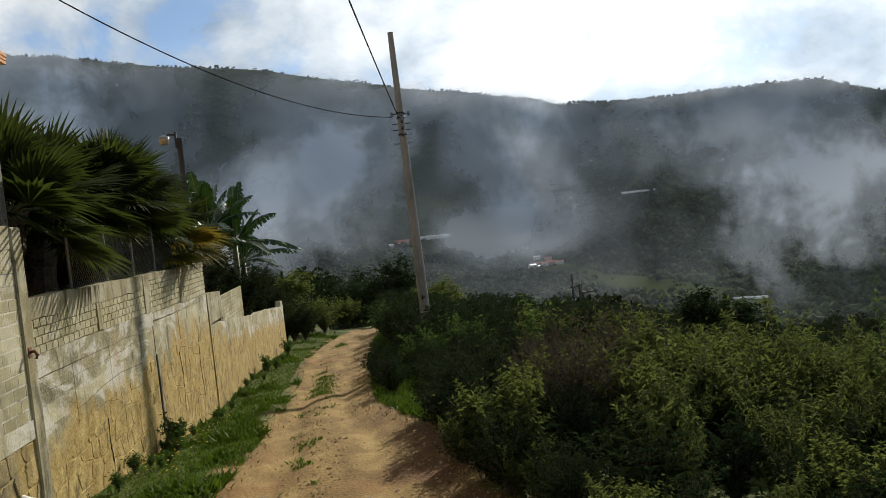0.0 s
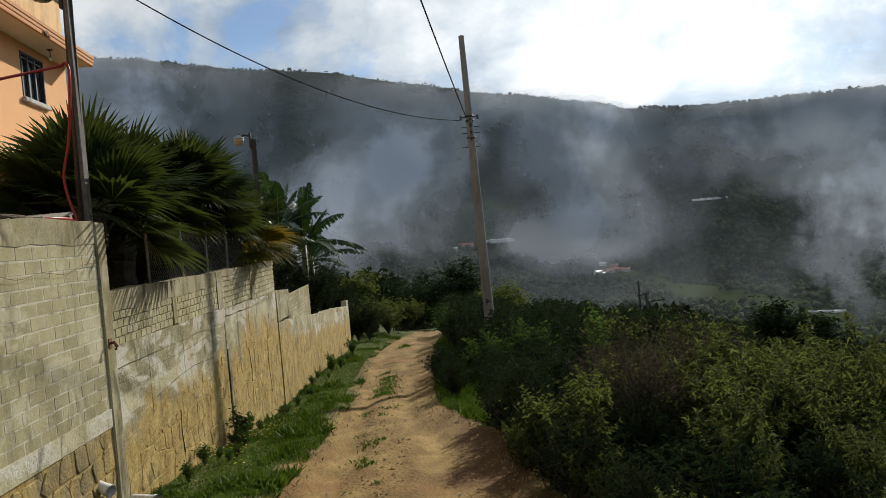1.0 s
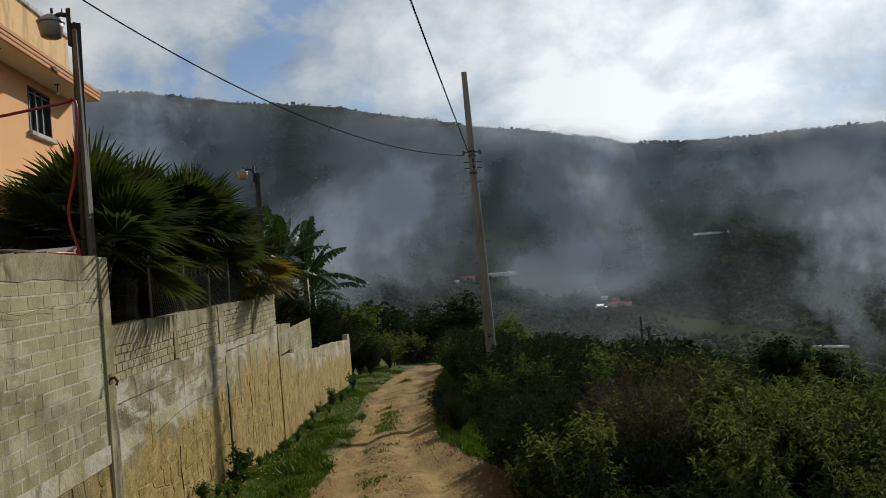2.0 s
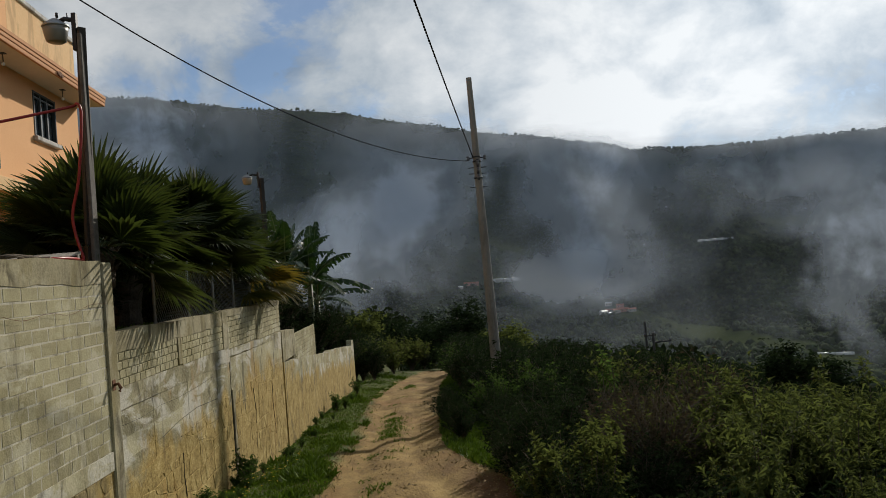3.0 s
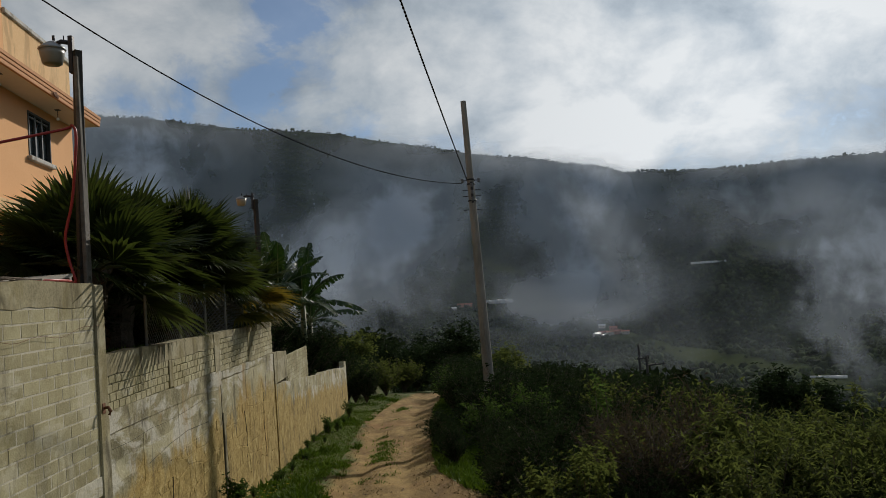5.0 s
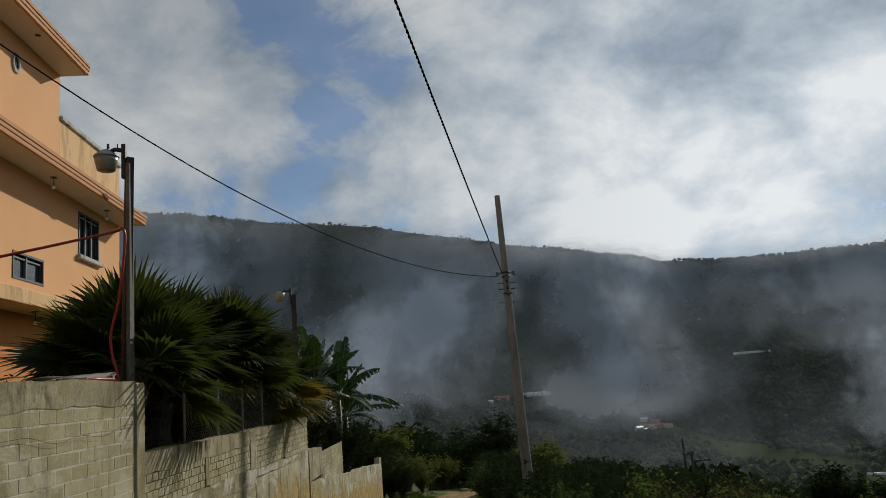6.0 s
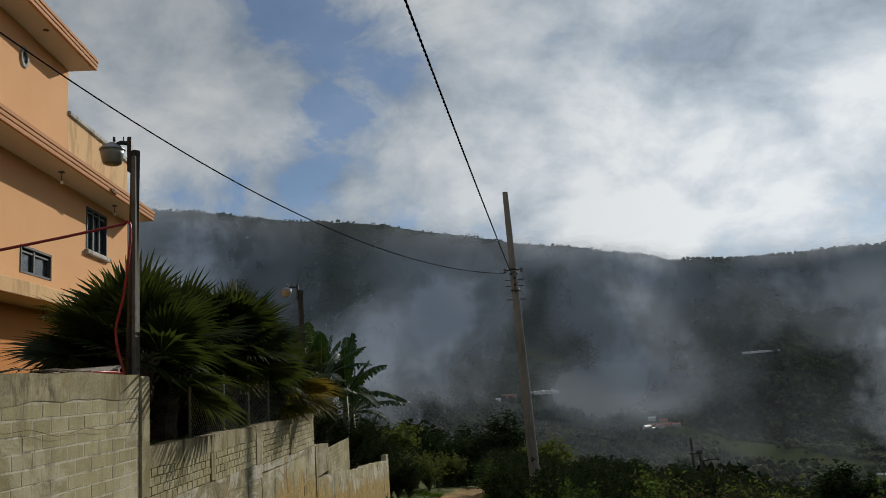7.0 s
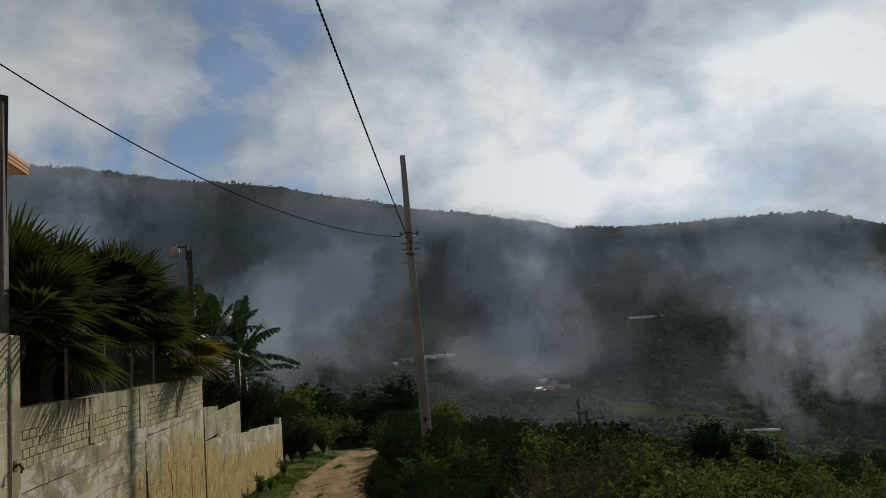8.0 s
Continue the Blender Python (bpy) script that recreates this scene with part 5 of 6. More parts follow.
def palm(place, crown, fronds, petiole, radius, seed, old=0.15, label="", lean_old=None):
    rng = np.random.RandomState(seed)
    p = thing("fan_palm", place, 0, label, "palm", "fan palms behind the wall")
    head = np.array(crown) - np.array(place)
    bm = bmesh.new()
    steps = 14
    tube(bm, [Vector(head * (i / steps) + rng.normal(0, 0.012, 3) * (0 < i < steps)) for i in range(steps + 1)], [0.21 + 0.03 * (i % 2) - 0.03 * i / steps for i in range(steps + 1)], 10)
    part("trunk", bm, PALM_TRUNK, p)
    for i in range(fronds):
        u = (i + 0.5) / fronds
        el = math.radians(84 - 112 * u + rng.uniform(-8, 8))
        az = i * 2.39996 + rng.uniform(-0.25, 0.25)
        d = (math.cos(az) * math.cos(el), math.sin(az) * math.cos(el), math.sin(el))
        is_old = u > 1 - old
        frond(p, head + rng.normal(0, 0.04, 3), d, petiole * rng.uniform(0.8, 1.1) * (0.6 + 0.5 * u), radius * rng.uniform(0.85, 1.08), rng, PALM_OLD if is_old else PALM_LEAF)
    # dead leaf bases
    for i in range(10):
        a = rng.uniform(0, 6.28)
        z = head * rng.uniform(0.5, 0.95)
        o = np.array([math.cos(a), math.sin(a), 0])
        piped("leaf_base", [Vector(z + o * 0.16), Vector(z + o * 0.27 + np.array([0, 0, 0.12]))], [0.04, 0.012], PALM_TRUNK, p, 4)
    return p


palm((-3.80, 8.7, 1.0), (-3.70, 8.75, 2.12), 30, 0.66, 0.84, 21, 0.0, "fan palm with dense dark green fronds over the wall")
palm((-4.5, 9.5, 1.0), (-4.42, 9.5, 2.15), 20, 0.5, 0.70, 22, 0.0, "smaller dark fan palm against the apricot house")
palm((-4.2, 10.6, 0.9), (-4.05, 10.6, 2.30), 26, 0.64, 0.88, 26, 0.0, "tall dark fan palm among its neighbours")
palm((-3.80, 12.0, 0.9), (-3.62, 12.0, 2.34), 32, 0.68, 0.92, 23, 0.06, "bushy fan palm with fronds hanging over the fence")
palm((-4.1, 13.2, 0.9), (-3.95, 13.2, 2.15), 28, 0.66, 0.90, 27, 0.0, "dark fan palm crowded among the others")
palm((-3.80, 14.3, 0.9), (-3.52, 14.3, 1.72), 34, 0.72, 0.90, 24, 0.34, "fan palm with yellowing lower fronds over the wall")


def banana_leaf(parent, root, az, el, length, width, rng):
    """A long torn blade with a pale arching midrib."""
    d = np.array([math.cos(az) * math.cos(el), math.sin(az) * math.cos(el), math.sin(el)])
    side = unit(np.cross(d, [0, 0, 1.0]))
    t = np.linspace(0, 1, 15)
    spine = np.array(root) + d * (t * length)[:, None] - np.array([0, 0, 1]) * (0.42 * length * t ** 2.2 * max(0.15, math.cos(el)))[:, None]
    rib = piped("leaf", [Vector(p) for p in spine], [0.028 * (1 - 0.85 * v) for v in t], RIB, parent, 5)
    verts, faces = [], []
    strips = 26
    for s in (-1, 1):
        for i in range(strips):
            u0, u1 = 0.14 + 0.86 * i / strips, 0.14 + 0.86 * (i + 0.94) / strips
            p0, p1 = [np.array([np.interp(u, t, spine[:, c]) for c in range(3)]) for u in (u0, u1)]
            prof = width * 0.5 * math.sin(math.pi * min(1, (u0 - 0.10) / 0.92)) ** 0.55 * rng.uniform(0.8, 1.05)
            hang = np.array([0, 0, -1]) * prof * rng.uniform(0.12, 0.75)
            n0 = len(verts)
            fwd = unit(p1 - p0) * prof * 0.25
            verts += [p0, p1, p1 + side * s * prof * 0.55 + fwd * 0.5 - hang * 0.12, p0 + side * s * prof * 0.55 + fwd * 0.5 - hang * 0.12, p1 + side * s * prof + fwd + hang, p0 + side * s * prof + fwd + hang]
            faces += [[n0, n0 + 1, n0 + 2, n0 + 3], [n0 + 3, n0 + 2, n0 + 4, n0 + 5]]
    raw("blade", np.array(verts), faces, BANANA_LEAF, rib)


def banana(place, tall, seed, leaves=11, length=1.7):
    rng = np.random.RandomState(seed)
    b = thing("banana_plant", place, rng.uniform(0, 360), "banana plant with torn drooping leaves behind the wall", "banana plant", "banana plants")
    piped("stem", [(0, 0, 0), (0.03, 0, tall * 0.5), (0.05, 0.02, tall)], [0.14, 0.11, 0.07], GREEN_STEM, b, 10)
    for i in range(leaves):
        el = math.radians(80 - 75 * (i / leaves) + rng.uniform(-8, 8))
        banana_leaf(b, (0.05, 0.02, tall - 0.08 - 0.05 * rng.rand()), i * 2.4 + rng.uniform(-0.3, 0.3), el, length * rng.uniform(0.75, 1.1), 0.52 * rng.uniform(0.8, 1.1), rng)
    return b


banana((-4.0, 22.2, -0.9), 2.9, 31, 14, 1.9)
banana((-3.6, 23.6, -1.1), 2.6, 32, 14, 2.1)
banana((-3.7, 25.6, -1.3), 2.2, 34, 13, 2.0)
banana((-4.4, 20.2, -0.4), 2.0, 33, 12, 1.9)
banana((-4.5, 24.6, -1.0), 3.0, 35, 13, 1.9)


# ---- shrubs ----
def place_all(kinds, spots, rng):
    """Set copies of some model shrubs at many spots: x, y, size."""
    used = set()
    for x, y, size, kind in spots:
        m = pose(x, y, ground_z(x, y) - 0.03, 0, 0, rng.uniform(0, 360)) @ Matrix.Diagonal((size * rng.uniform(0.92, 1.1), size * rng.uniform(0.92, 1.1), size, 1))
        model = kinds[kind]
        if kind in used:
            ob = copy_thing(model, m)
            ob.matrix_basis = m
        else:
            used.add(kind)
            model.matrix_basis = m


LEAFY = dict(
    fine=whorled("bush", "olive-green bush with small dense leaves", 1.3, 1.55, 24, 0.085, BUSH_A, 41, 9, 3, 3, 0.46),
    fine2=whorled("bush", "olive bush of upright shoots with fine leaves", 1.35, 1.5, 28, 0.072, BUSH_A, 42, 10, 3, 3, 0.46),
    fresh=shrub("bush", "fresh green leafy bush beside the track", 1.3, 1.4, 46, 3300, 0.076, BUSH_B, 43, 0.2),
    brown=shrub("bush", "thin brownish bush with many bare upright twigs", 1.3, 1.5, 100, 2600, 0.050, BUSH_C, 44, 0.9),
    dark=shrub("bush", "dark green bush with shade put into its leaf colour", 1.4, 1.35, 48, 3500, 0.070, BUSH_D, 45, 0.2),
    low=shrub("bush", "low undergrowth between the bushes, its leaves darkened for shade", 1.5, 1.35, 34, 1500, 0.115, BUSH_D, 40, 0.2),
    weed=whorled("tall_weed", "tall weed with long drooping lance-shaped leaves", 1.1, 1.6, 20, 0.115, BUSH_A, 46, 12, 3, 2, 0.34, "weed", False),
    weed2=whorled("tall_weed", "tall yellowish-green weed with drooping pointed leaves", 1.0, 1.75, 15, 0.125, BUSH_A, 47, 13, 3, 2, 0.32, "weed", False),
    mid=whorled("bush", "olive bush on the slope below the track", 1.45, 1.5, 18, 0.105, BUSH_A, 50, 9, 3, 3, 0.42),
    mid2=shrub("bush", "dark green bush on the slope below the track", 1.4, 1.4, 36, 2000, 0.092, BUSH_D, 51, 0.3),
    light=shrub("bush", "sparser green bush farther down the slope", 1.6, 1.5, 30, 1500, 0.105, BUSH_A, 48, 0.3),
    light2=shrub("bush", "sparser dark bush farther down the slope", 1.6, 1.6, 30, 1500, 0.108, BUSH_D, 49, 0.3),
)


def make_shrubs():
    rng = random.Random(17)
    spots = []
    # thick growth on the valley side of the track
    y = 3.9
    while y < 19:
        x = float(np.interp(y, [3.9, 6, 7, 9.8, 12.4, 15.2, 19], [1.40, 1.08, 1.12, 1.48, 2.10, 1.30, 1.30]))
        row = 0
        while x < 3.0 + 0.62 * y:
            jx, jy = x + rng.uniform(-0.22, 0.22) * (row > 0), y + rng.uniform(-0.25, 0.25)
            right = jx / max(jy, 1)
            if right > 0.36 and jy < 11:
                kind = rng.choice(("weed", "weed", "weed2", "fine", "weed2"))
            elif 0.22 < right < 0.36 and 7 < jy < 11:
                kind = rng.choice(("brown", "fine2", "fine"))
            # dark kinds in the front rows stand in for the shade among the bushes
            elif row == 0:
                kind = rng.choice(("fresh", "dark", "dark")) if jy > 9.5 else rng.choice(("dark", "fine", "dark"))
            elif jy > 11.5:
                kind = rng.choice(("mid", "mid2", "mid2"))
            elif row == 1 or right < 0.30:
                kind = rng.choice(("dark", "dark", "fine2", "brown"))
            else:
                kind = rng.choice(("fine", "fine2", "fine", "dark", "weed"))
            size = rng.choice((0.58, 0.70, 0.78, 0.86, 0.98)) * rng.uniform(0.92, 1.08) * float(np.interp(jy, [3.9, 5.5, 8, 14, 19], [0.62, 0.80, 1.02, 1.02, 1.0]))
            if row == 0:
                size *= 0.86
            if kind in ("weed", "weed2") and jy > 6:
                size = max(size, 0.8) * 1.10
            if 0.20 < right < 0.40 and 6.5 < jy < 11:
                size *= 1.16
            # the gap that lets the sun on to the grass
            if 10.6 < jy < 14.2 and jx < 3.5:
                size *= 0.62
            spots.append((jx, jy, size, kind))
            x += 0.74 + 0.02 * y
            row += 1
        y += 0.72 + 0.016 * y
    # low growth that hides the feet of the front row; dark leaves paint the shade
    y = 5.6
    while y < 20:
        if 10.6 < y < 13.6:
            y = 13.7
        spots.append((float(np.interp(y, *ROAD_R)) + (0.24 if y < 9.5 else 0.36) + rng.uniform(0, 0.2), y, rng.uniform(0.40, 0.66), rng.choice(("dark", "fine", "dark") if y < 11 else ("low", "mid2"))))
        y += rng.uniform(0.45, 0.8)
    # undergrowth between the near bushes, with the shade of the gaps in its colour
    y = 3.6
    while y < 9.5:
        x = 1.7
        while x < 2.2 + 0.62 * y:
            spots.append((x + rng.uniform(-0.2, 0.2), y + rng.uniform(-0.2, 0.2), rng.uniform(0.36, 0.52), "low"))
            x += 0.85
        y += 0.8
    # taller growth round the foot of the utility pole
    for x, y2, size in ((1.65, 18.5, 1.05), (1.25, 19.3, 0.95), (2.4, 18.0, 1.1), (1.5, 21.3, 1.05), (1.15, 23.2, 1.2), (1.1, 25.3, 1.25), (1.0, 27.5, 1.2), (1.0, 30, 1.2)):
        spots.append((x, y2, size, rng.choice(("fresh", "mid2", "mid2", "mid2"))))
    # farther on, and below
    y = 19.5
    while y < 46:
        x = float(np.interp(y, [19, 30, 36, 44, 50], [1.5, 1.3, 1.6, 3.4, 5.2]))
        while x < 16:
            spots.append((x + rng.uniform(-0.3, 0.3), y + rng.uniform(-0.4, 0.4), rng.uniform(0.9, 1.35), rng.choice(("light2", "mid2", "light2", "mid2") if x < 4 else ("light", "light2", "light2"))))
            x += rng.uniform(1.6, 2.3)
        y += 1.7
    # the bank past the end of the wall, and under the bananas
    for _ in range(26):
        yy = rng.uniform(31, 46)
        spots.append((float(np.interp(yy, *ROAD_L)) - rng.uniform(0.9, 4.5), yy, rng.uniform(0.8, 1.5), rng.choice(("light", "light2", "mid2"))))
    for _ in range(30):
        spots.append((rng.uniform(-4.4, -3.45), rng.uniform(16.5, 30), rng.uniform(0.8, 1.4), rng.choice(("light2", "mid2", "mid2"))))
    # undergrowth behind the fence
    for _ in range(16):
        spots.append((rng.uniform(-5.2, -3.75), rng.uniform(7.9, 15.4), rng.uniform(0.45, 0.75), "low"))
    place_all(LEAFY, spots, rng)


make_shrubs()


# ---- trees ----
def tree(place, tall, spread, leaves, size, mat, seed, label, name="tree"):
    """A tapered trunk, limbs that fork, and leaves in uneven clumps round their ends."""
    rng = np.random.RandomState(seed)
    t = thing(name, place, 0, label, "tree", "trees beyond the track")
    bm = bmesh.new()
    tube(bm, [(0, 0, -0.3), (0.05, 0.03, tall * 0.3), (0.0, 0.08, tall * 0.6)], [0.05 * tall * 0.6, 0.036 * tall * 0.6, 0.018 * tall * 0.6], 8)
    ends = []
    for i in range(14):
        a, e = i * 2.4 + rng.uniform(-0.4, 0.4), rng.uniform(0.15, 1.1)
        s = np.array([0, 0.05, tall * rng.uniform(0.22, 0.58)])
        d = np.array([math.cos(a) * math.cos(e), math.sin(a) * math.cos(e), math.sin(e)])
        end = s + d * spread * rng.uniform(0.55, 0.95) * np.array([0.5, 0.5, 0.36 * tall / spread])
        piped("limb", [Vector(s), Vector((s + end) / 2 + [0, 0, 0.05 * tall]), Vector(end)], [0.012 * tall, 0.007 * tall, 0.003 * tall], BRANCH, t, 5)
        ends += [end + rng.normal(0, 0.09, 3) * spread for _ in range(4)]
    part("trunk", bm, BRANCH, t)
    ends = np.array(ends)
    pick = rng.randint(0, len(ends), leaves)
    r = np.abs(rng.normal(0.0, 0.12 * spread, leaves))[:, None]
    base = ends[pick] + rand_dir(leaves, rng) * r * np.array([1, 1, 0.75])
    base[:, 2] = np.maximum(base[:, 2], 0.12 * tall)
    L = size * rng.uniform(0.6, 1.3, leaves)
    v, f = leaf_mesh(base, rand_dir(leaves, rng, -0.6, 0.5), unit(rand_dir(leaves, rng, 0, 1) + [0, 0, 0.6]), L, L * 0.45, 0.2)
    raw("crown", v, f, mat, t)
    return t


def make_trees():
    g = lambda x, y: (x, y, ground_z(x, y))
    tree(g(9.9, 20.0), 2.75, 2.3, 7500, 0.12, BUSH_D, 61, "dense dark round tree rising above the bushes")
    tree(g(1.6, 46), 4.4, 4.6, 5200, 0.22, BUSH_D, 62, "dark broad tree at the bend of the track")
    tree(g(-1.4, 52), 3.9, 4.2, 4500, 0.24, BUSH_D, 63, "dark tree beyond the bend of the track")
    tree(g(-4.6, 47), 3.2, 3.6, 4200, 0.22, BUSH_A, 64, "olive-green tree on the bank past the wall")
    tree(g(-8.5, 44), 4.0, 4.2, 4200, 0.24, BUSH_D, 65, "dark tree on the bank past the wall")
    tree(g(4.6, 50), 3.0, 3.4, 3600, 0.24, BUSH_A, 66, "low olive tree beyond the bushes")
    tree(g(-7.0, 33), 3.4, 3.2, 3800, 0.18, BUSH_A, 67, "leafy tree behind the end of the wall")
    young = whorled("sapling", "slender sapling with sparse leaves above the bushes", 0.8, 2.1, 9, 0.085, BUSH_B, 68, 12, 3, 2, 0.42, "sapling")
    young.matrix_basis = pose(*g(2.75, 11.5))
    shoot = whorled("sapling", "slender sapling with long leaves above the weeds", 0.4, 2.5, 3, 0.15, BUSH_B, 69, 16, 4, 1, 0.30, "sapling", False)
    shoot.matrix_basis = pose(*g(6.05, 8.1))


make_trees()


# ---- woods on the slopes ----
def make_woods():
    rng = np.random.RandomState(5)
    # nearer woods, of leaf clumps
    k = 900
    az, r = np.radians(rng.uniform(-36, 42, k)), 62 * (420 / 62) ** (rng.uniform(0, 1, k) ** 0.8)
    x, y = r * np.sin(az), r * np.cos(az)
    z = height(x, y)
    per = 130
    crown = rng.uniform(1.6, 3.4, k) * np.interp(r, [60, 200, 420], [0.75, 1.2, 1.7])
    d = rand_dir(k * per, rng, -0.35, 1.0).reshape(k, per, 3)
    lump = 1 + 0.28 * np.sin(d[..., 0] * 5 + np.arange(k)[:, None]) * np.sin(d[..., 1] * 4 + d[..., 2] * 6)
    base = np.stack([x, y, z], 1)[:, None] + d * (crown[:, None] * lump * rng.uniform(0.72, 1.05, (k, per)))[..., None] * [1, 1, 0.85] + np.stack([0 * x, 0 * x, crown * 0.75], 1)[:, None]
    base = base.reshape(-1, 3)
    L = np.repeat(crown, per) * rng.uniform(0.22, 0.42, k * per)
    v, f = leaf_mesh(base, unit(rand_dir(k * per, rng) + d.reshape(-1, 3) * 0.4), d.reshape(-1, 3), L, L * 0.7, 0.2)
    tagged(raw("wood", v, f, WOOD_NEAR), "dark mixed woodland on the lower slope", "woodland", kind="stuff")
    # far woods: crowns of three uneven lobes each
    k = 30000
    az = rng.uniform(-36, 44, k)
    r = 380 * (2620 / 380) ** (rng.uniform(0, 1, k) ** 0.66)
    rim = rng.rand(k) < 0.14
    r = np.where(rim, rng.uniform(2400, 2560, k), r)
    group = fractal(az * 1.3, r * 0.02, 19, 3)
    keep = (rng.rand(k) > meadow(az, r) * 0.96) & (~rim | (group + rng.normal(0, 0.25, k) > -0.15))
    az, r, group = az[keep], r[keep], group[keep]
    k = len(az)
    size = (2.3 + 4.2 * rng.rand(k) ** 1.7) * np.interp(r, [380, 900, 1700, 2300, 2600], [0.85, 1.15, 1.3, 1.15, 1.0]) * (1 + 0.25 * group)
    x, y = r * np.sin(np.radians(az)), r * np.cos(np.radians(az))
    crown = np.repeat(np.stack([x, y, height(x, y) + size * 0.25], 1), 3, 0) + rng.normal(0, 0.42, (3 * k, 3)) * np.repeat(size, 3)[:, None] * [1, 1, 0.45]
    s = np.repeat(size, 3) * rng.uniform(0.45, 0.9, 3 * k)
    k *= 3
    octa = np.array([[1, 0, 0], [-0.5, 0.87, 0], [-0.5, -0.87, 0], [0.5, 0.5, 0.75], [-0.7, 0.1, 0.8], [0.3, -0.6, 0.8], [0, 0, 1.15]])
    tri = np.array([[0, 1, 3], [1, 2, 4], [2, 0, 5], [1, 4, 3], [2, 5, 4], [0, 3, 5], [3, 4, 6], [4, 5, 6], [5, 3, 6]])
    t = rng.uniform(0, 6.28, k)
    c, sn = np.cos(t)[:, None], np.sin(t)[:, None]
    pts = np.stack([octa[None, :, 0] * c - octa[None, :, 1] * sn, octa[None, :, 0] * sn + octa[None, :, 1] * c, np.repeat(octa[None, :, 2], k, 0)], -1)
    pts = pts * rng.uniform(0.7, 1.3, (k, 7, 1)) * s[:, None, None]
    verts = (pts + crown[:, None]).reshape(-1, 3)
    faces = (np.arange(k)[:, None, None] * 7 + tri[None]).reshape(-1, 3)
    tagged(raw("forest", verts, faces, WOOD_FAR, smooth=True), "distant dark forest on the mountain side", "forest", kind="stuff")


WOOD_NEAR = leafy("woodland", (0.012, 0.020, 0.009), (0.036, 0.050, 0.020), (0.05, 0.07, 0.02), 0.85, 0.05, 0.03, 0.12)
WOOD_FAR = leafy("forest_crown", (0.012, 0.020, 0.009), (0.050, 0.070, 0.026), (0.06, 0.08, 0.02), 0.9, 0.008, 0.02, 0.05)
make_woods()


# ---- grass, weeds and litter on the ground ----
def make_grass():
    rng = np.random.RandomState(8)

    def blades(x, y, tall, mat, name, label):
        k = len(x)
        base = np.stack([x, y, height(x, y) - 0.01], 1)
        way = unit(rand_dir(k, rng, 0.2, 1.0) * [1, 1, 0.5] + [0, 0, 0.75])
        L = tall * rng.uniform(0.5, 1.3, k)
        v, f = leaf_mesh(base, way, unit(rand_dir(k, rng, -0.3, 0.6)), L, 0.003 + 0.03 * L, 0.3, 0.15)
        tagged(raw(name, v, f, mat), label, "grass", kind="stuff")
    # verge between wall and track
    k = 52000
    y = 4.4 + 34 * rng.uniform(0, 1, k) ** 1.5
    left = np.interp(y, *ROAD_L)
    u = rng.uniform(0, 1, k)
    x = np.where(y < 30.4, WALL_X + 0.03 + (left + 0.08 - WALL_X) * u, left + 0.1 - 3.0 * u)
    patch = fractal(x * 2.2, y * 1.8, 12) + 0.5 * fractal(x * 7, y * 6, 13)
    keep = (u < 0.82) | (patch > 0.1)
    blades(x[keep], y[keep], 0.045 + 0.12 * np.clip(patch[keep], 0, 1) ** 1.5, GRASS, "verge_grass", "short green grass on the verge below the wall")
    # valley side of the track
    k = 30000
    y = 5.0 + 33 * rng.uniform(0, 1, k) ** 1.5
    x = np.interp(y, *ROAD_R) + 0.2 + 1.2 * rng.uniform(0, 1, k)
    patch = fractal(x * 2.0, y * 1.4, 14) + np.interp(y, [5, 8, 10.2, 30], [-0.6, -0.5, 0.9, 0.3])
    keep = patch > 0.0
    blades(x[keep], y[keep], 0.12, GRASS, "bank_grass", "green grass under the bushes by the track")
    # tufts in the middle of the track
    k = 9000
    y = 5.5 + 26 * rng.uniform(0, 1, k) ** 1.3
    mid = (np.interp(y, *ROAD_L) + np.interp(y, *ROAD_R)) / 2
    x = mid - 0.12 + rng.normal(0, 0.16, k)
    patch = fractal(x * 1.6, y * 0.75, 8) + 0.3 * fractal(x * 6, y * 5, 15)
    keep = patch > 0.08
    blades(x[keep], y[keep], 0.065, GRASS, "track_grass", "sparse grass tufts between the wheel ruts")
    # dry stalks along the edges
    k = 2200
    y = 4.6 + 20 * rng.uniform(0, 1, k) ** 1.4
    x = np.where(rng.rand(k) < 0.5, np.interp(y, *ROAD_L) + rng.normal(0, 0.12, k), np.interp(y, *ROAD_R) + 0.35 + rng.normal(0, 0.25, k))
    blades(x, y, 0.06, DRY_GRASS, "dry_stalks", "dry straw at the edges of the track")
    # behind the fence
    k = 9000
    x, y = rng.uniform(-4.6, WALL_X - 0.22, k), rng.uniform(7.5, 15.5, k)
    blades(x, y, 0.16, GRASS, "terrace_grass", "rough grass behind the fence")
    # clods and crumbs of earth between the ruts and along the edges
    k = 2600
    y = 4.8 + 18 * rng.uniform(0, 1, k) ** 1.6
    lane = rng.choice([-0.12, -0.12, 0.92, 1.25], k) + rng.normal(0, 0.16, k)
    x = np.where(np.abs(lane) < 0.6, (np.interp(y, *ROAD_L) + np.interp(y, *ROAD_R)) / 2 + lane, np.interp(y, *ROAD_R) - 1.0 + lane)
    s = 0.005 + 0.03 * rng.rand(k) ** 5
    lump = np.array([[1, 0.2, 0], [-0.3, 1, 0], [-1, -0.1, 0], [0.2, -1, 0], [0.25, 0.2, 0.6], [-0.35, -0.2, 0.5]])
    tri = np.array([[0, 1, 4], [1, 5, 4], [1, 2, 5], [2, 3, 5], [3, 4, 5], [3, 0, 4]])
    pts = lump[None] * rng.uniform(0.6, 1.35, (k, 6, 3)) * s[:, None, None] + np.stack([x, y, height(x, y)], 1)[:, None]
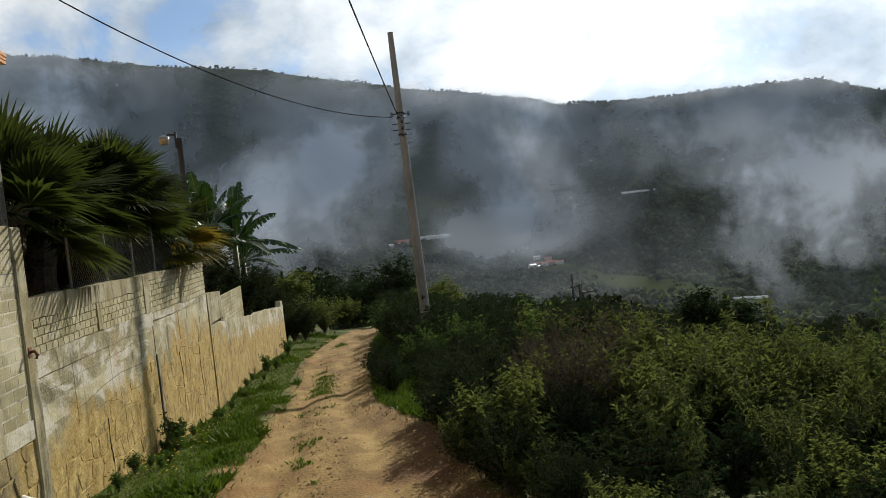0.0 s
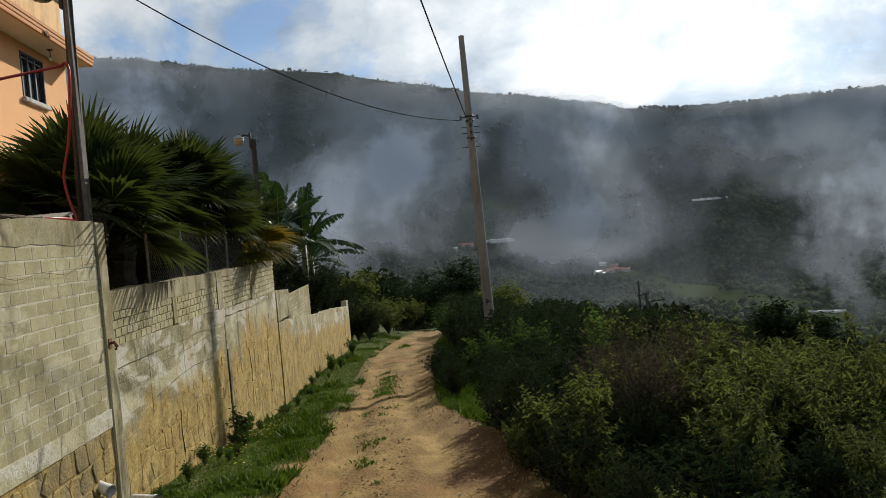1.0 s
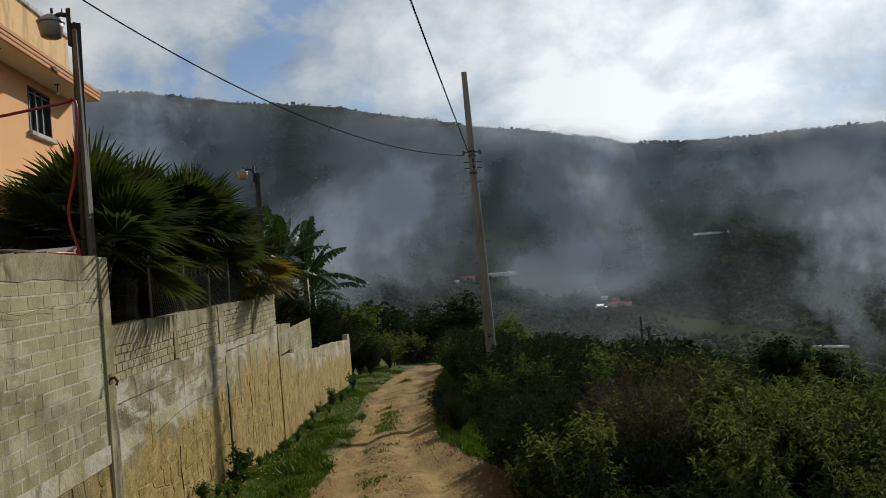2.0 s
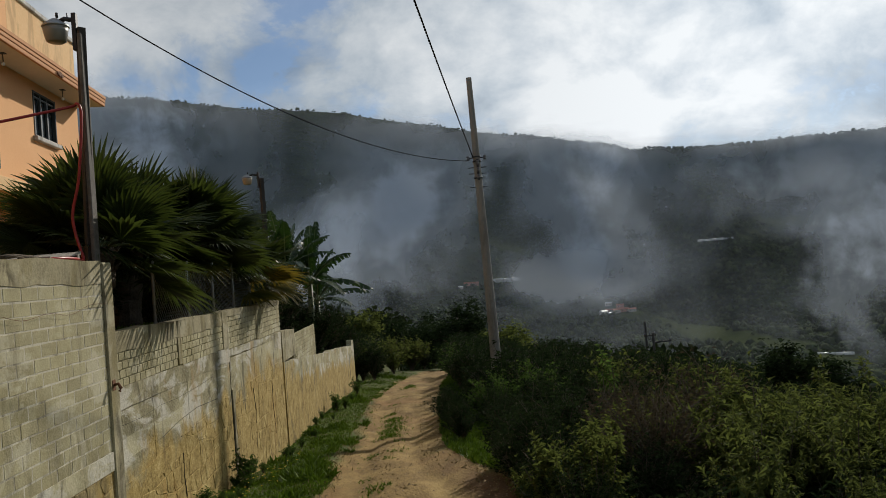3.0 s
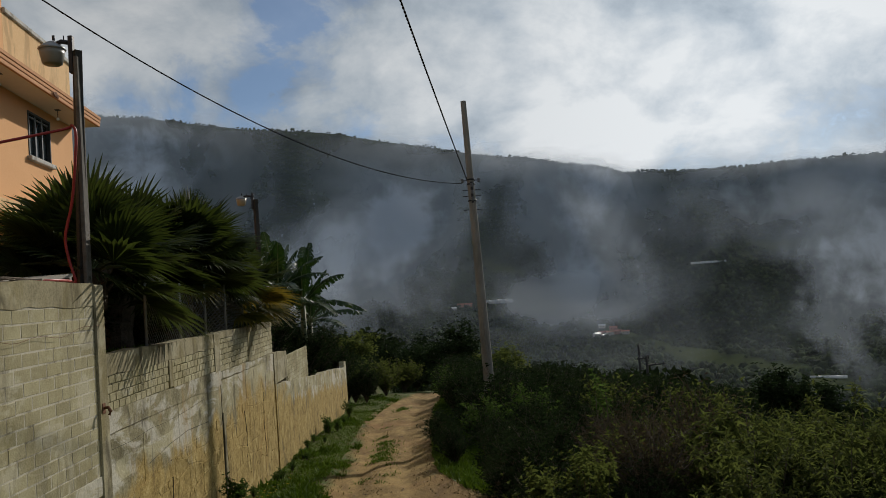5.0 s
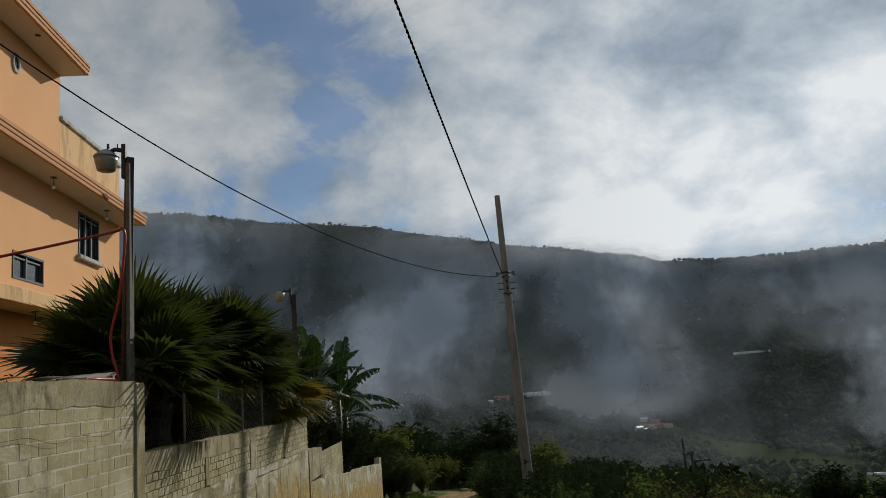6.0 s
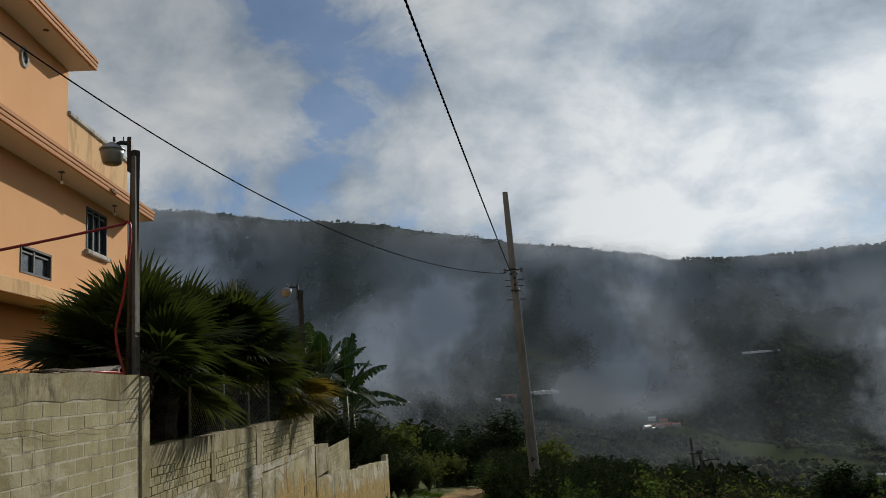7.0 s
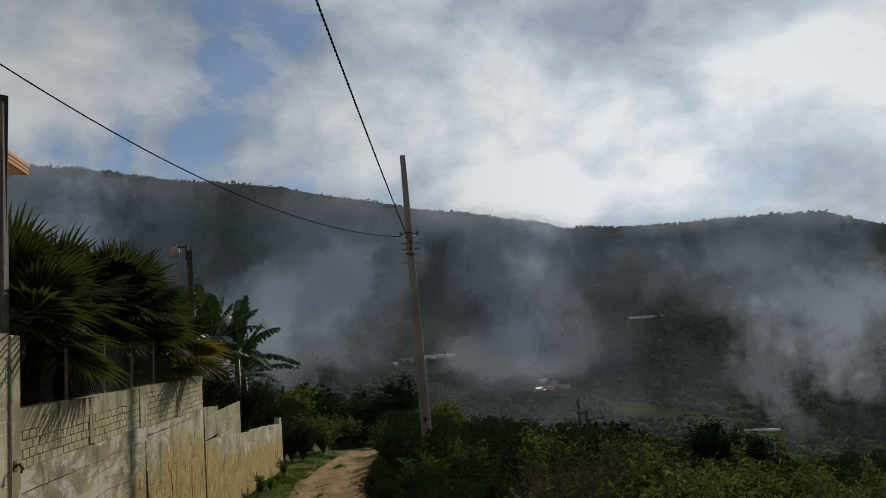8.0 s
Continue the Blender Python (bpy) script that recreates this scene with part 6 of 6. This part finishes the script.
    tagged(raw("earth_clods", pts.reshape(-1, 3), (np.arange(k)[:, None, None] * 6 + tri[None]).reshape(-1, 3), CLOD), "crumbled earth and clods along the ruts", "earth", kind="stuff")
    # pebbles
    k = 1500
    y = 4.8 + 24 * rng.uniform(0, 1, k) ** 1.5
    u = rng.uniform(0, 1, k)
    x = np.interp(y, *ROAD_L) * (1 - u) + (np.interp(y, *ROAD_R) + 0.3) * u
    s = 0.004 + 0.020 * rng.rand(k) ** 5
    cube = np.array([[1, 0, 0], [0, 1, 0], [-1, 0, 0], [0, -1, 0], [0, 0, 0.8]])
    pts = cube[None] * rng.uniform(0.6, 1.3, (k, 5, 3)) * s[:, None, None] + np.stack([x, y, height(x, y) + s * 0.1], 1)[:, None]
    tri = np.array([[0, 1, 4], [1, 2, 4], [2, 3, 4], [3, 0, 4]])
    tagged(raw("pebbles", pts.reshape(-1, 3), (np.arange(k)[:, None, None] * 5 + tri[None]).reshape(-1, 3), PEBBLE), "small stones on the dirt track", "pebbles", kind="stuff")


make_grass()


def make_verge_weeds():
    weed = shrub("verge_weed", "leafy green weed at the foot of the wall", 0.5, 0.62, 16, 420, 0.075, BUSH_B, 71, 0.6, "weed", 0.4)
    rng = random.Random(3)
    spots = [(-2.9, 9.5, 0.5), (-2.82, 11.2, 0.85), (-2.9, 11.8, 0.6), (-2.8, 14.1, 0.45), (-2.75, 21.5, 0.9), (-2.6, 22.3, 0.7), (-2.7, 27.0, 1.0)]
    for _ in range(26):
        y = 6.8 + 20 * rng.random() ** 1.3
        spots.append((X + 0.12 + 0.35 * rng.random() ** 2, y, rng.uniform(0.22, 0.46)))
    for i, (x, y, s) in enumerate(spots):
        m = pose(x, y, ground_z(x, y) - 0.02, 0, 0, rng.uniform(0, 360)) @ Matrix.Diagonal((s, s, s, 1))
        if i:
            copy_thing(weed, m).matrix_basis = m
        else:
            weed.matrix_basis = m
    flower_rng = np.random.RandomState(6)
    k = 60
    y = flower_rng.uniform(7.6, 13, k)
    x = -2.5 + flower_rng.normal(0, 0.22, k)
    base = np.repeat(np.stack([x, y, height(x, y) + flower_rng.uniform(0.08, 0.2, k)], 1), 5, 0)
    v, f = leaf_mesh(base, rand_dir(k * 5, flower_rng, 0.1, 0.5), np.tile([0, 0, 1.0], (k * 5, 1)), 0.02, 0.012, 0.1)
    tagged(raw("flowers", v, f, YELLOW), "tiny yellow flowers in the verge grass", "flowers", kind="stuff")


make_verge_weeds()


# ---- far down in the valley ----
ROOF_RED = plain("red_tile_roof", (0.33, 0.10, 0.06), 0.8, scale=0.8)
ROOF_WHITE = plain("pale_sheet_roof", (0.72, 0.72, 0.70), 0.5, scale=0.5)
WALL_PALE = plain("pale_wall", (0.55, 0.50, 0.44), 0.85, scale=0.5)
WALL_PINK = plain("pink_wall", (0.50, 0.26, 0.20), 0.85, scale=0.5)
SHEET = leafy("greenhouse_sheet", (0.70, 0.72, 0.73), (0.80, 0.82, 0.83), (0.85, 0.86, 0.86), 0.4, 0.2, 0.4, 0.5)


def bearing(az, r):
    return r * math.sin(radians(az)), r * math.cos(radians(az))


def cottage(az, r, wide, deep, tall, turn, wall, roof, flat=False):
    x, y = bearing(az, r)
    c = thing("cottage", (x, y, ground_z(x, y) - 0.4), turn, "small far-off house with a " + ("pale sheet roof" if roof is ROOF_WHITE else "red roof"), "house", "houses in the valley")
    boxed("wall", (-wide / 2, -deep / 2, 0), (wide / 2, deep / 2, tall), wall, c, 0.0)
    bm = bmesh.new()
    w, d = wide / 2 + 0.5, deep / 2 + 0.5
    rise = 0.5 if flat else deep * 0.28
    v = [bm.verts.new(p) for p in ((-w, -d, tall), (w, -d, tall), (w, d, tall), (-w, d, tall), (-w, 0, tall + rise), (w, 0, tall + rise))]
    for f in ((0, 1, 5, 4), (2, 3, 4, 5), (0, 4, 3), (1, 2, 5), (0, 3, 2, 1)):
        bm.faces.new([v[i] for i in f])
    part("roof", bm, roof, c)
    for s in (-0.25, 0.25):
        boxed("window", (s * wide - 0.6, -deep / 2 - 0.05, tall * 0.4), (s * wide + 0.6, -deep / 2 + 0.02, tall * 0.75), DARK_FRAME, c, 0)


def greenhouse(az0, az1, r, deep, tall, label="long white plastic greenhouse on the slope"):
    x0, y0 = bearing(az0, r)
    x1, y1 = bearing(az1, r)
    mid = ((x0 + x1) / 2, (y0 + y1) / 2)
    long = math.hypot(x1 - x0, y1 - y0)
    g = thing("greenhouse", (*mid, max(ground_z(x0, y0), ground_z(x1, y1), ground_z(*mid)) - 0.5), math.degrees(math.atan2(y1 - y0, x1 - x0)), label, "greenhouse", "greenhouses in the valley")
    bays = max(2, int(long / 12))
    for b in range(bays):
        a0, a1 = -long / 2 + long * b / bays, -long / 2 + long * (b + 0.985) / bays
        bm = bmesh.new()
        arc = [(deep / 2 * math.cos(t), tall * (0.45 + 0.55 * math.sin(t))) for t in np.linspace(math.pi, 0, 9)]
        prof = [(-deep / 2, 0)] + arc + [(deep / 2, 0)]
        A = [bm.verts.new((a0, p, q)) for p, q in prof]
        B = [bm.verts.new((a1, p, q)) for p, q in prof]
        for i in range(len(prof) - 1):
            bm.faces.new((A[i], A[i + 1], B[i + 1], B[i]))
        bm.faces.new(A)
        bm.faces.new(B[::-1])
        part("bay", bm, SHEET, g, "", True)
    return g


rv = random.Random(2)
for az, r, wide, deep, roof, wall in ((13.1, 1060, 10, 6, ROOF_WHITE, WALL_PALE), (13.55, 1066, 12, 7, ROOF_RED, WALL_PINK), (14.1, 1056, 15, 7, ROOF_RED, WALL_PALE), (14.6, 1058, 11, 7, ROOF_RED, WALL_PINK), (15.1, 1052, 11, 6, ROOF_RED, WALL_PALE), (13.5, 1100, 9, 6, ROOF_WHITE, WALL_PALE), (14.3, 1085, 10, 6, ROOF_RED, WALL_PINK), (13.6, 1045, 6, 4, ROOF_WHITE, WALL_PALE)):
    cottage(az, r, wide, deep, rv.uniform(3, 4.5), rv.uniform(-30, 30), wall, roof)
cottage(2.65, 1362, 9, 6, 4, 10, WALL_PALE, ROOF_WHITE)
cottage(3.5, 1395, 27, 9, 5, -3, WALL_PINK, ROOF_RED)
greenhouse(4.75, 7.15, 1425, 9, 7.5)
greenhouse(20.1, 22.5, 1490, 8, 3.8)
greenhouse(27.1, 29.4, 600, 4, 1.7, "long pale plastic-covered rows low in the valley")


def far_pole(az, r, top_el, tall, arms):
    x, y = bearing(az, r)
    z = EYE + r * math.tan(radians(top_el))
    p = thing("power_pole", (x, y, ground_z(x, y) - 0.5), 14, "dark wooden power pole with crossarms below the bushes", "power pole", "power poles in the valley")
    z -= ground_z(x, y) - 0.5
    piped("shaft", [(0, 0, 0), (0, 0, z)], [0.16, 0.11], DARK_WOOD, p, 8)
    for drop, a, b in arms:
        boxed("crossarm", (a, -0.06, z - drop - 0.07), (b, 0.06, z - drop + 0.07), DARK_WOOD, p, 0.01)
        for s in (a + 0.1, (a + b) / 2, b - 0.1):
            piped("insulator", [(s, 0, z - drop + 0.07), (s, 0, z - drop + 0.30)], [0.06, 0.03], PVC_GREY, p, 6)


far_pole(16.45, 70, -5.9, 10, ((0.25, -0.9, 0.25), (0.9, -0.1, 1.75)))
far_pole(15.95, 78, -5.1, 10, ())
